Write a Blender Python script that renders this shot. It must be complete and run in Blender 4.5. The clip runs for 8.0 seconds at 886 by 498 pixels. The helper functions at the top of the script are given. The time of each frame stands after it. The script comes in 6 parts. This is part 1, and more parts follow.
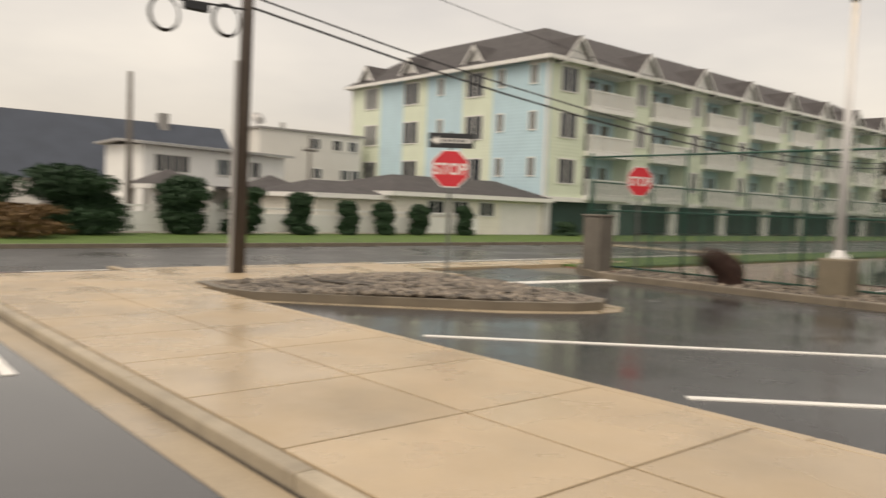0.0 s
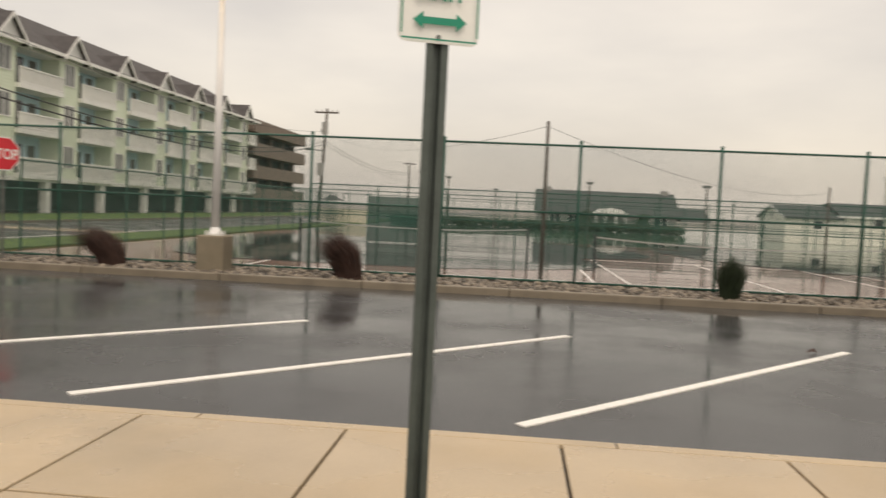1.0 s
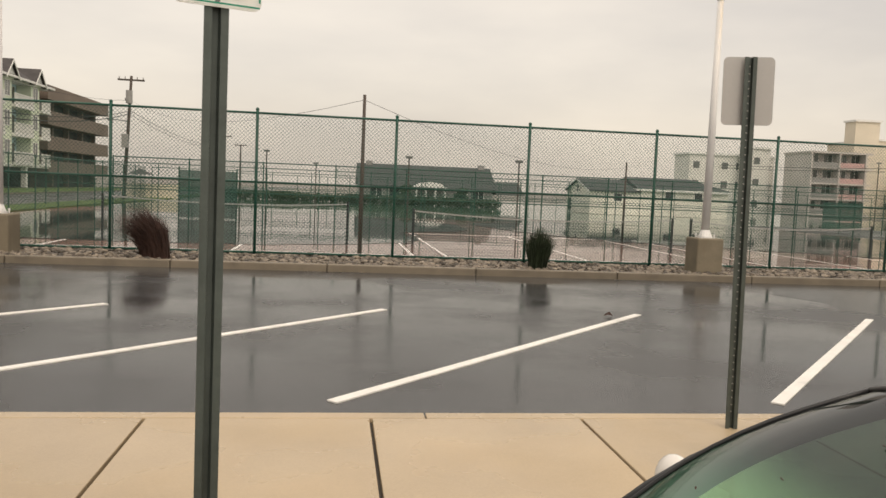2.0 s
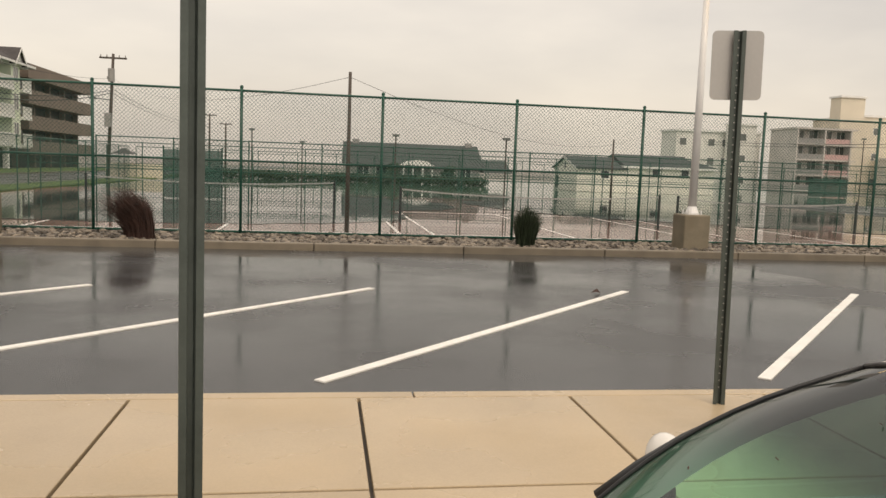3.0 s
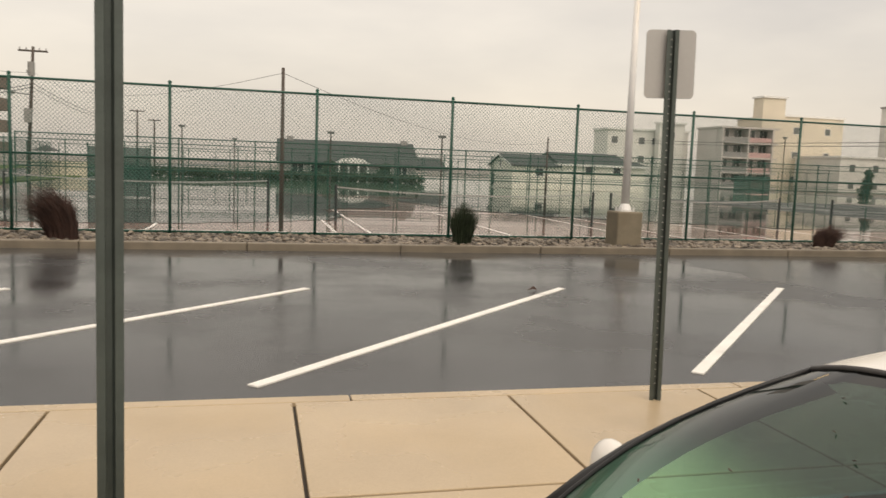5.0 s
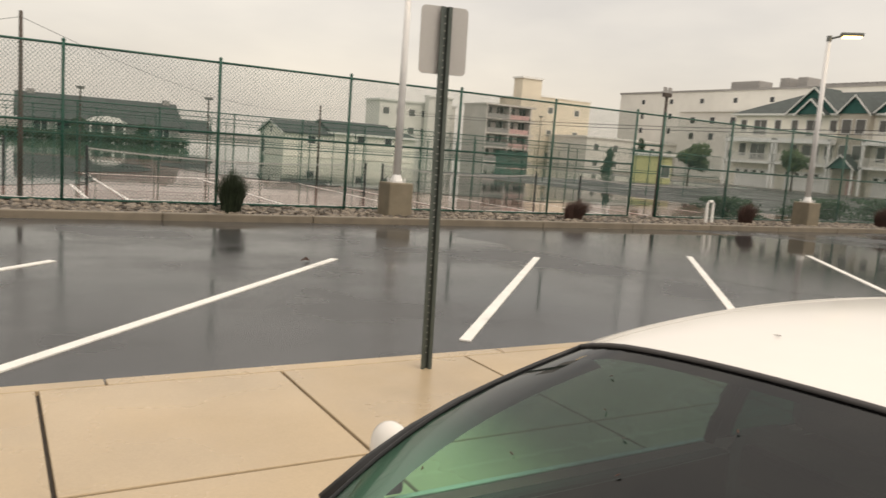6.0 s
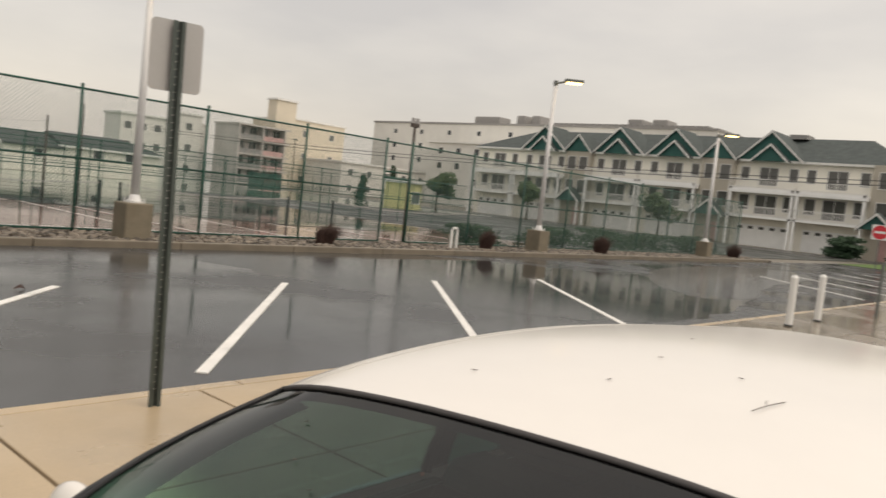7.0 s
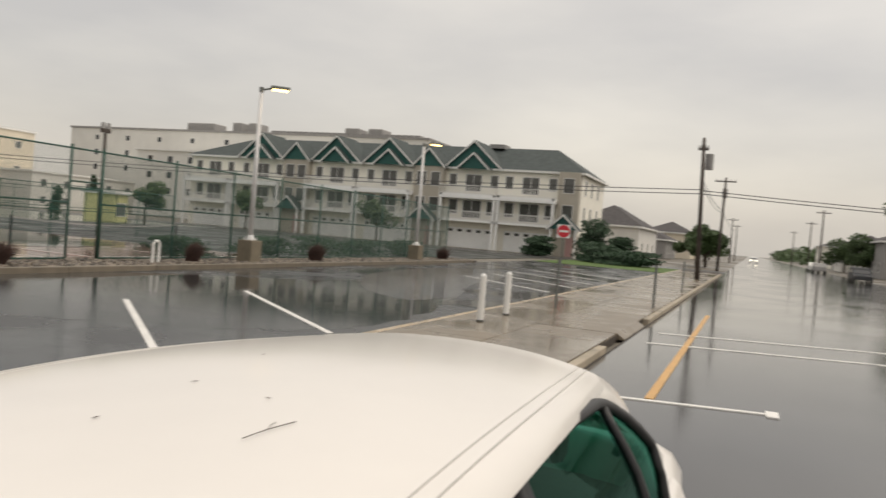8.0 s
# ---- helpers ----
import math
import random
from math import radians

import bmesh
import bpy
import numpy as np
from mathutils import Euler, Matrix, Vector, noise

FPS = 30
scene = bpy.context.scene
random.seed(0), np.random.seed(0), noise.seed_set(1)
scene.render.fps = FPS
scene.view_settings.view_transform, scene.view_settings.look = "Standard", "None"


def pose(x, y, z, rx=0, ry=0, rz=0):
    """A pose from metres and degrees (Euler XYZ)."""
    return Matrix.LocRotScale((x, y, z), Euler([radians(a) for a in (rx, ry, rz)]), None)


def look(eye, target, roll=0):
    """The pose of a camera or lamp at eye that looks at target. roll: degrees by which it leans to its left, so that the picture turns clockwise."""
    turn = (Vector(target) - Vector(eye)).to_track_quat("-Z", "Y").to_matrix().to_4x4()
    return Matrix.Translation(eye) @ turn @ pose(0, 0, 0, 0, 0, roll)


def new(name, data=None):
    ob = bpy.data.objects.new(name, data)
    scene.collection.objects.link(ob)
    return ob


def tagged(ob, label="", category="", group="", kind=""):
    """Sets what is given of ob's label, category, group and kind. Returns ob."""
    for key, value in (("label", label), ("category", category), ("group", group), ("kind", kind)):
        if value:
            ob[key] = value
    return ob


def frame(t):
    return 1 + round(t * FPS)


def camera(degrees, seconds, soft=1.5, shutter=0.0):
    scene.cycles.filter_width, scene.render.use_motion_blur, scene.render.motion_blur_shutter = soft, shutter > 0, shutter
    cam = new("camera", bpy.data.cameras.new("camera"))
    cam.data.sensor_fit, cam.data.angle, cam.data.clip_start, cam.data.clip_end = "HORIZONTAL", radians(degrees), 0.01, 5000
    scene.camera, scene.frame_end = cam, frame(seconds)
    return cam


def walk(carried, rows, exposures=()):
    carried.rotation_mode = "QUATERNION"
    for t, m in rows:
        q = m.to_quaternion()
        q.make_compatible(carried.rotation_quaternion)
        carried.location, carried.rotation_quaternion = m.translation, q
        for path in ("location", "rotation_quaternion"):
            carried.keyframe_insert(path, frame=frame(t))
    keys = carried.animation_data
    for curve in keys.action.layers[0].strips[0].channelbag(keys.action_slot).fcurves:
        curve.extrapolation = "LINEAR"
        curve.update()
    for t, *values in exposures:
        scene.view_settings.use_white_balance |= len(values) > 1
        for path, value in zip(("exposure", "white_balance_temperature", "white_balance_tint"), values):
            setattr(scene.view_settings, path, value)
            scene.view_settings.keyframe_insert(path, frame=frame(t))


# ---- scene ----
cam = camera(59.6, 8.0, soft=1.5, shutter=0.25)
PATH = [
    (0, (0.116, 0.025, 1.693), (-1.39, 1.336, 1.583), 2.1),
    (0.5, (-0.007, 0.132, 1.721), (-0.765, 1.979, 1.614), 2.1),
    (1, (0.015, 0.213, 1.729), (-0.169, 2.201, 1.624), 2.6),
    (1.5, (0.106, 0.241, 1.737), (0.301, 2.228, 1.62), 3.4),
    (3, (0.143, 0.319, 1.727), (0.448, 2.285, 1.521), 2.1),
    (3.5, (0.145, 0.322, 1.741), (0.451, 2.288, 1.532), 2.2),
    (4, (0.133, 0.349, 1.74), (0.433, 2.317, 1.546), 2.6),
    (5.5, (0.168, 0.454, 1.727), (0.873, 2.311, 1.492), 2.6),
    (6, (0.169, 0.501, 1.746), (1.177, 2.21, 1.492), 4.3),
    (6.5, (0.197, 0.523, 1.767), (1.406, 2.105, 1.572), 5.3),
    (7, (0.29, 0.487, 1.776), (1.782, 1.813, 1.64), 6.2),
    (7.5, (0.452, 0.308, 1.813), (2.137, 1.381, 1.718), 5.4),
    (8, (0.666, 0.221, 1.815), (2.525, 0.958, 1.767), 4.7),
]
walk(cam, [(t, look(eye, target, roll)) for t, eye, target, roll in PATH],
     exposures=[(0.0, 0.0, 7100, 10), (4.2, 0.0, 7150, 10), (6.0, 0.08, 7000, 9), (7.0, -0.10, 6800, 9), (8.0, -0.2, 6650, 8)])

# ---- light ----
world = bpy.data.worlds.new("overcast_sky")
scene.world = world
world.use_nodes = True
wn, wl = world.node_tree.nodes, world.node_tree.links
wn.clear()
w_out = wn.new("ShaderNodeOutputWorld")
w_sum = wn.new("ShaderNodeAddShader")
w_bg = wn.new("ShaderNodeBackground")
w_sky_bg = wn.new("ShaderNodeBackground")
w_sky = wn.new("ShaderNodeTexSky")
w_sky.sky_type, w_sky.sun_disc = "NISHITA", False
w_sky.sun_elevation, w_sky.sun_rotation = radians(58), radians(163)
w_sky.air_density, w_sky.dust_density = 1.0, 6.0
w_sky_bg.inputs[1].default_value = 0.05
w_tc = wn.new("ShaderNodeTexCoord")
w_map = wn.new("ShaderNodeMapping")
w_map.inputs["Scale"].default_value = (1.0, 1.0, 3.2)
w_noise = wn.new("ShaderNodeTexNoise")
w_noise.inputs["Scale"].default_value, w_noise.inputs["Detail"].default_value = 2.2, 5
w_ramp = wn.new("ShaderNodeValToRGB")
w_ramp.color_ramp.elements[0].position, w_ramp.color_ramp.elements[1].position = 0.3, 0.72
w_ramp.color_ramp.elements[0].color = (0.575, 0.535, 0.50, 1)
w_ramp.color_ramp.elements[1].color = (0.81, 0.745, 0.665, 1)
wl.new(w_tc.outputs["Generated"], w_map.inputs["Vector"])
wl.new(w_map.outputs[0], w_noise.inputs["Vector"])
wl.new(w_noise.outputs["Fac"], w_ramp.inputs[0])
wl.new(w_ramp.outputs[0], w_bg.inputs[0])
# an overcast sky grows brighter towards the zenith
w_sep, w_zen = wn.new("ShaderNodeSeparateXYZ"), wn.new("ShaderNodeMapRange")
w_zen.inputs["From Min"].default_value, w_zen.inputs["From Max"].default_value = 0.3, 1.0
w_zen.inputs["To Min"].default_value, w_zen.inputs["To Max"].default_value = 1.02, 1.42
wl.new(w_tc.outputs["Generated"], w_sep.inputs[0])
wl.new(w_sep.outputs["Z"], w_zen.inputs["Value"])
wl.new(w_zen.outputs[0], w_bg.inputs[1])
wl.new(w_sky.outputs[0], w_sky_bg.inputs[0])
wl.new(w_bg.outputs[0], w_sum.inputs[0])
wl.new(w_sky_bg.outputs[0], w_sum.inputs[1])
wl.new(w_sum.outputs[0], w_out.inputs[0])
sun_data = bpy.data.lights.new("sun", "SUN")
sun_data.energy, sun_data.angle, sun_data.color = 0.85, radians(40), (1.0, 0.95, 0.87)
sun = new("sun", sun_data)
sun.matrix_world = look((0, 0, 60), (-11, 36, 0))

# ---- materials ----
MATS = {}


def mat(name, color, rough=0.6, metal=0.0, vary=0.12, scale=3.0, fine=40.0, bump=0.0, bump_scale=60.0, wet=None, rand=0.0, spec=0.5, dark=None, dark_at=(0.55, 0.7), stretch=(1, 1, 1)):
    """A surface with two scales of colour change, fine relief, and, if wet, patches of smoother water film."""
    m = bpy.data.materials.new(name)
    m.use_nodes = True
    n, l = m.node_tree.nodes, m.node_tree.links
    b = n["Principled BSDF"]
    b.inputs["Metallic"].default_value = metal
    b.inputs["Roughness"].default_value = rough
    b.inputs["Specular IOR Level"].default_value = spec
    tc = n.new("ShaderNodeNewGeometry")
    mp = n.new("ShaderNodeMapping")
    mp.inputs["Scale"].default_value = stretch
    l.new(tc.outputs["Position"], mp.inputs[0])
    big, small = n.new("ShaderNodeTexNoise"), n.new("ShaderNodeTexNoise")
    big.inputs["Scale"].default_value, big.inputs["Detail"].default_value = scale, 4
    small.inputs["Scale"].default_value, small.inputs["Detail"].default_value = fine, 3
    l.new(mp.outputs[0], big.inputs["Vector"])
    l.new(mp.outputs[0], small.inputs["Vector"])
    add = n.new("ShaderNodeMath")
    add.operation = "MULTIPLY_ADD"
    add.inputs[1].default_value = 0.5
    l.new(small.outputs["Fac"], add.inputs[0])
    l.new(big.outputs["Fac"], add.inputs[2])
    mr = n.new("ShaderNodeMapRange")
    mr.inputs["From Min"].default_value, mr.inputs["From Max"].default_value = 0.45, 1.05
    mr.inputs["To Min"].default_value, mr.inputs["To Max"].default_value = 1 - vary, 1 + vary
    l.new(add.outputs[0], mr.inputs["Value"])
    val = mr.outputs[0]
    if rand:
        oi = n.new("ShaderNodeObjectInfo")
        r2 = n.new("ShaderNodeMapRange")
        r2.inputs["To Min"].default_value, r2.inputs["To Max"].default_value = 1 - rand, 1 + rand
        l.new(oi.outputs["Random"], r2.inputs["Value"])
        mu = n.new("ShaderNodeMath")
        mu.operation = "MULTIPLY"
        l.new(val, mu.inputs[0])
        l.new(r2.outputs[0], mu.inputs[1])
        val = mu.outputs[0]
    hs = n.new("ShaderNodeHueSaturation")
    hs.inputs["Color"].default_value = (*color, 1)
    l.new(val, hs.inputs["Value"])
    col = hs.outputs[0]
    if dark:
        st = n.new("ShaderNodeTexNoise")
        st.inputs["Scale"].default_value, st.inputs["Detail"].default_value = scale * 0.45, 6
        l.new(mp.outputs[0], st.inputs["Vector"])
        sr = n.new("ShaderNodeMapRange")
        sr.inputs["From Min"].default_value, sr.inputs["From Max"].default_value = dark_at
        l.new(st.outputs["Fac"], sr.inputs["Value"])
        mx = n.new("ShaderNodeMix")
        mx.data_type = "RGBA"
        l.new(sr.outputs[0], mx.inputs["Factor"])
        l.new(col, mx.inputs["A"])
        mx.inputs["B"].default_value = (*dark, 1)
        col = mx.outputs["Result"]
    l.new(col, b.inputs["Base Color"])
    if wet:
        wz = n.new("ShaderNodeTexNoise")
        wz.inputs["Scale"].default_value, wz.inputs["Detail"].default_value = wet[2], 5
        l.new(mp.outputs[0], wz.inputs["Vector"])
        wr = n.new("ShaderNodeMapRange")
        wr.inputs["From Min"].default_value, wr.inputs["From Max"].default_value = 0.38, 0.62
        wr.inputs["To Min"].default_value, wr.inputs["To Max"].default_value = wet[0], wet[1]
        l.new(wz.outputs["Fac"], wr.inputs["Value"])
        l.new(wr.outputs[0], b.inputs["Roughness"])
    if bump:
        bn = n.new("ShaderNodeTexNoise")
        bn.inputs["Scale"].default_value, bn.inputs["Detail"].default_value = bump_scale, 4
        l.new(mp.outputs[0], bn.inputs["Vector"])
        bp = n.new("ShaderNodeBump")
        bp.inputs["Strength"].default_value, bp.inputs["Distance"].default_value = bump, 0.01
        l.new(bn.outputs["Fac"], bp.inputs["Height"])
        l.new(bp.outputs[0], b.inputs["Normal"])
    MATS[name] = m
    return m


def siding(name, color, pitch=0.11, rough=0.55):
    """Lapped boards: relief steps every pitch metres up the wall."""
    m = mat(name, color, rough, vary=0.07, scale=0.8, fine=14)
    n, l = m.node_tree.nodes, m.node_tree.links
    tc = n.new("ShaderNodeTexCoord")
    sep = n.new("ShaderNodeSeparateXYZ")
    l.new(tc.outputs["Object"], sep.inputs[0])
    mo = n.new("ShaderNodeMath")
    mo.operation = "PINGPONG"
    mo.inputs[1].default_value = pitch
    l.new(sep.outputs["Z"], mo.inputs[0])
    bp = n.new("ShaderNodeBump")
    bp.inputs["Strength"].default_value, bp.inputs["Distance"].default_value = 0.7, 0.07
    l.new(mo.outputs[0], bp.inputs["Height"])
    l.new(bp.outputs[0], n["Principled BSDF"].inputs["Normal"])
    return m


def glass(name, tint, gloss=0.12, rough=0.02, film=(0.8, 0.8, 0.8)):
    m = bpy.data.materials.new(name)
    m.use_nodes = True
    n, l = m.node_tree.nodes, m.node_tree.links
    n.remove(n["Principled BSDF"])
    out = n["Material Output"]
    tr, gl, mx, fr = n.new("ShaderNodeBsdfTransparent"), n.new("ShaderNodeBsdfGlossy"), n.new("ShaderNodeMixShader"), n.new("ShaderNodeLayerWeight")
    tr.inputs[0].default_value = (*tint, 1)
    gl.inputs["Roughness"].default_value = rough
    gl.inputs[0].default_value = (*film, 1)
    fr.inputs["Blend"].default_value = 0.5
    pw = n.new("ShaderNodeMath")
    pw.operation = "POWER"
    pw.inputs[1].default_value = 5.0
    l.new(fr.outputs["Facing"], pw.inputs[0])
    ad = n.new("ShaderNodeMath")
    ad.operation, ad.use_clamp = "ADD", True
    ad.inputs[1].default_value = 0.04 + gloss
    l.new(pw.outputs[0], ad.inputs[0])
    l.new(ad.outputs[0], mx.inputs[0])
    l.new(tr.outputs[0], mx.inputs[1])
    l.new(gl.outputs[0], mx.inputs[2])
    l.new(mx.outputs[0], out.inputs[0])
    MATS[name] = m
    return m


def glow(name, color, strength):
    m = bpy.data.materials.new(name)
    m.use_nodes = True
    b = m.node_tree.nodes["Principled BSDF"]
    b.inputs["Base Color"].default_value = (0.8, 0.8, 0.8, 1)
    b.inputs["Emission Color"].default_value = (*color, 1)
    b.inputs["Emission Strength"].default_value = strength
    return m


LOT = mat("wet_lot_asphalt", (0.046, 0.046, 0.047), 0.2, vary=0.25, scale=0.5, fine=90, bump=0.012, bump_scale=120, wet=(0.085, 0.3, 0.4), spec=0.26)
ROAD = mat("wet_road_asphalt", (0.065, 0.064, 0.064), 0.25, vary=0.25, scale=0.4, fine=80, bump=0.03, bump_scale=110, wet=(0.05, 0.13, 0.3), spec=0.5)
DRYLOT = mat("coarse_dark_asphalt", (0.045, 0.048, 0.042), 0.55, vary=0.3, scale=0.4, fine=60, bump=0.3, bump_scale=50, wet=(0.3, 0.6, 0.3), spec=0.3)
SIDEROAD = mat("damp_road_asphalt", (0.065, 0.064, 0.062), 0.4, vary=0.25, scale=0.4, fine=80, bump=0.2, bump_scale=90, wet=(0.22, 0.5, 0.3), spec=0.4)
WALKWAY = mat("damp_tan_concrete", (0.43, 0.335, 0.22), 0.4, vary=0.13, scale=1.1, fine=70, bump=0.10, bump_scale=150, wet=(0.16, 0.46, 0.9), rand=0.06, dark=(0.27, 0.22, 0.155), dark_at=(0.56, 0.8))
KERB = mat("kerb_concrete", (0.37, 0.315, 0.235), 0.55, vary=0.22, scale=2.5, fine=50, bump=0.2, bump_scale=70, rand=0.08, dark=(0.19, 0.16, 0.12))
LOTKERB = mat("wet_lot_kerb_concrete", (0.17, 0.142, 0.105), 0.45, vary=0.22, scale=2.5, fine=50, bump=0.2, bump_scale=70, rand=0.1, dark=(0.12, 0.10, 0.075))
WETWALK = mat("soaked_tan_concrete", (0.205, 0.167, 0.12), 0.25, vary=0.16, scale=0.8, fine=60, bump=0.05, bump_scale=150, wet=(0.05, 0.38, 0.55), rand=0.06, dark=(0.16, 0.13, 0.095), dark_at=(0.5, 0.75))
GUTTER = mat("gutter_concrete", (0.36, 0.29, 0.2), 0.45, vary=0.2, scale=1.3, fine=50, wet=(0.25, 0.5, 0.7), bump=0.1, dark=(0.2, 0.165, 0.12))
JOINT = mat("dark_joint_soil_and_shadow", (0.05, 0.04, 0.03), 0.7, vary=0.3)
BLOCK = mat("cast_concrete_block", (0.19, 0.16, 0.112), 0.7, vary=0.22, scale=3, fine=60, bump=0.25, bump_scale=50, dark=(0.17, 0.14, 0.095))
PILLAR = mat("stained_grey_concrete", (0.14, 0.125, 0.105), 0.75, vary=0.25, scale=2, fine=40, bump=0.2)
ROCK = mat("river_stone", (0.27, 0.225, 0.18), 0.5, vary=0.3, scale=6, fine=50, bump=0.2)
LINE = mat("white_road_paint", (0.78, 0.76, 0.72), 0.4, vary=0.12, scale=3, fine=60, dark=(0.4, 0.39, 0.37), dark_at=(0.62, 0.8))
ORANGE = mat("orange_road_paint", (0.60, 0.34, 0.10), 0.4, vary=0.15, dark=(0.3, 0.18, 0.08), dark_at=(0.6, 0.8))
GRASS = mat("lawn", (0.075, 0.13, 0.02), 0.8, vary=0.4, scale=1.5, fine=30, bump=0.5, bump_scale=80)
SOIL = mat("sandy_ground", (0.16, 0.14, 0.11), 0.7, vary=0.3, scale=0.2, fine=10, wet=(0.3, 0.7, 0.1))
COURT_R = mat("wet_red_court", (0.30, 0.17, 0.145), 0.15, vary=0.2, scale=0.3, fine=20, wet=(0.015, 0.09, 0.15), spec=0.7)
COURT_G = mat("wet_green_court", (0.08, 0.16, 0.115), 0.15, vary=0.2, scale=0.3, fine=20, wet=(0.015, 0.09, 0.15), spec=0.7)
GREEN = mat("green_vinyl_coated_steel", (0.009, 0.074, 0.05), 0.4, vary=0.2, scale=4)
WIRE = mat("green_wire", (0.03, 0.08, 0.062), 0.45, vary=0.2)
DGREEN = mat("green_windscreen_cloth", (0.02, 0.09, 0.07), 0.8, vary=0.2, scale=1)
dn, dl = DGREEN.node_tree.nodes, DGREEN.node_tree.links
weave, weave_gap = dn.new("ShaderNodeMixShader"), dn.new("ShaderNodeBsdfTransparent")
weave.inputs[0].default_value = 0.4
dl.new(dn["Principled BSDF"].outputs[0], weave.inputs[1])
dl.new(weave_gap.outputs[0], weave.inputs[2])
dl.new(weave.outputs[0], dn["Material Output"].inputs[0])
STEEL = mat("galvanised_steel", (0.17, 0.18, 0.17), 0.45, metal=0.6, vary=0.2, scale=12, fine=90)
CHANNEL = mat("green_sign_post_steel", (0.075, 0.09, 0.082), 0.42, metal=0.35, vary=0.22, scale=9, fine=80)
HOLE = mat("punched_hole_zinc", (0.45, 0.44, 0.42), 0.5)
ALU = mat("sign_back_aluminium", (0.42, 0.41, 0.40), 0.45, metal=0.35, vary=0.06, scale=3)
VINYL = mat("white_vinyl", (0.88, 0.88, 0.86), 0.4, vary=0.05, scale=1.5)
WHITE = mat("white_paint", (0.78, 0.77, 0.74), 0.45, vary=0.06, scale=1.5)
LAMPWHITE = mat("lamp_pole_white", (0.74, 0.73, 0.72), 0.4, vary=0.06, scale=1.5)
RED = mat("red_sign_face", (0.62, 0.03, 0.045), 0.4, vary=0.08)
BLACK = mat("black_paint", (0.02, 0.022, 0.025), 0.5, vary=0.2)
SIGNGREEN = mat("green_sign_ink", (0.0, 0.23, 0.14), 0.5, vary=0.05)
WOOD = mat("weathered_pole_wood", (0.075, 0.06, 0.05), 0.8, vary=0.35, scale=2, fine=30, bump=0.4, bump_scale=20, stretch=(6, 6, 0.5))
GREYWOOD = mat("greying_pole_wood", (0.13, 0.115, 0.10), 0.8, vary=0.3, scale=2, fine=30, stretch=(6, 6, 0.5))
CABLE = mat("black_cable", (0.012, 0.012, 0.014), 0.6, vary=0.1)
SHINGLE = mat("dark_roof_shingle", (0.062, 0.056, 0.056), 0.8, vary=0.35, scale=1.5, fine=12, bump=0.5, bump_scale=14)
SHINGLE_G = mat("grey_green_shingle", (0.055, 0.068, 0.066), 0.8, vary=0.3, scale=1.5, fine=12, bump=0.5, bump_scale=14)
SLATEBLUE = mat("slate_blue_roof", (0.045, 0.056, 0.078), 0.7, vary=0.2, scale=0.6, fine=10, bump=0.3, bump_scale=8)
LIME = siding("pale_lime_siding", (0.69, 0.75, 0.60))
SKYBLUE = siding("pale_blue_siding", (0.50, 0.67, 0.74))
CREAM = siding("cream_siding", (0.85, 0.82, 0.73))
WHITESIDE = siding("white_siding", (0.72, 0.70, 0.66))
TANSIDE = siding("taupe_siding", (0.46, 0.42, 0.35))
STUCCO = mat("white_stucco", (0.72, 0.705, 0.66), 0.8, vary=0.07, scale=0.4, fine=8)
STUCCO_C = mat("cream_stucco", (0.70, 0.63, 0.51), 0.8, vary=0.08, scale=0.4, fine=8)
PINK = mat("faded_red_paint", (0.47, 0.29, 0.27), 0.7, vary=0.1)
SALMON = mat("faded_salmon_panel", (0.58, 0.38, 0.36), 0.7, vary=0.1)
PALEDECK = mat("pale_grey_render", (0.56, 0.52, 0.49), 0.7, vary=0.12, scale=0.4)
GARAGE = mat("shaded_teal_carport_wall", (0.018, 0.05, 0.04), 0.6, vary=0.3, scale=0.5)
REED = mat("rusty_reed_leaf", (0.13, 0.075, 0.028), 0.7, vary=0.45, scale=4)
GREYSIDE = mat("grey_cladding", (0.30, 0.29, 0.28), 0.7, vary=0.12)
BROWN = mat("brown_concrete_deck", (0.20, 0.155, 0.125), 0.7, vary=0.15, scale=0.4)
DARKIN = mat("recess_shade", (0.035, 0.036, 0.036), 0.7, vary=0.3, scale=0.5)
TEAL = mat("dark_teal_shingle_siding", (0.03, 0.115, 0.10), 0.7, vary=0.15, scale=2)
PANE = mat("window_glass_dark", (0.03, 0.035, 0.04), 0.06, vary=0.3, scale=0.3, fine=2, spec=0.8)
SOFTPANE = mat("window_glass_grey", (0.085, 0.085, 0.08), 0.08, vary=0.3, scale=0.4, fine=2, spec=0.7)
CURTAIN = mat("window_glass_curtained", (0.16, 0.165, 0.16), 0.1, vary=0.3, scale=0.6, fine=2, spec=0.7)
YELLOW = mat("yellow_paint", (0.62, 0.59, 0.30), 0.6, vary=0.1)
CONIFER = mat("dark_hedge_leaf", (0.018, 0.05, 0.018), 0.7, vary=0.4, scale=5)
LEAF = mat("green_leaf", (0.05, 0.085, 0.025), 0.65, vary=0.4, scale=5)
TWIG = mat("bark", (0.07, 0.055, 0.042), 0.9, vary=0.3)
DEADGRASS = mat("brown_grass_blade", (0.05, 0.024, 0.017), 0.75, vary=0.45, scale=6)
GREENGRASS = mat("green_grass_blade", (0.02, 0.032, 0.013), 0.7, vary=0.45, scale=6)
CARWHITE = mat("white_car_paint", (0.78, 0.745, 0.70), 0.16, vary=0.025, scale=1.5, fine=8, spec=0.6)
RUBBER = mat("black_rubber", (0.015, 0.015, 0.016), 0.45, vary=0.2)
TRIMGREY = mat("dark_grey_moulding", (0.055, 0.05, 0.05), 0.5, vary=0.15)
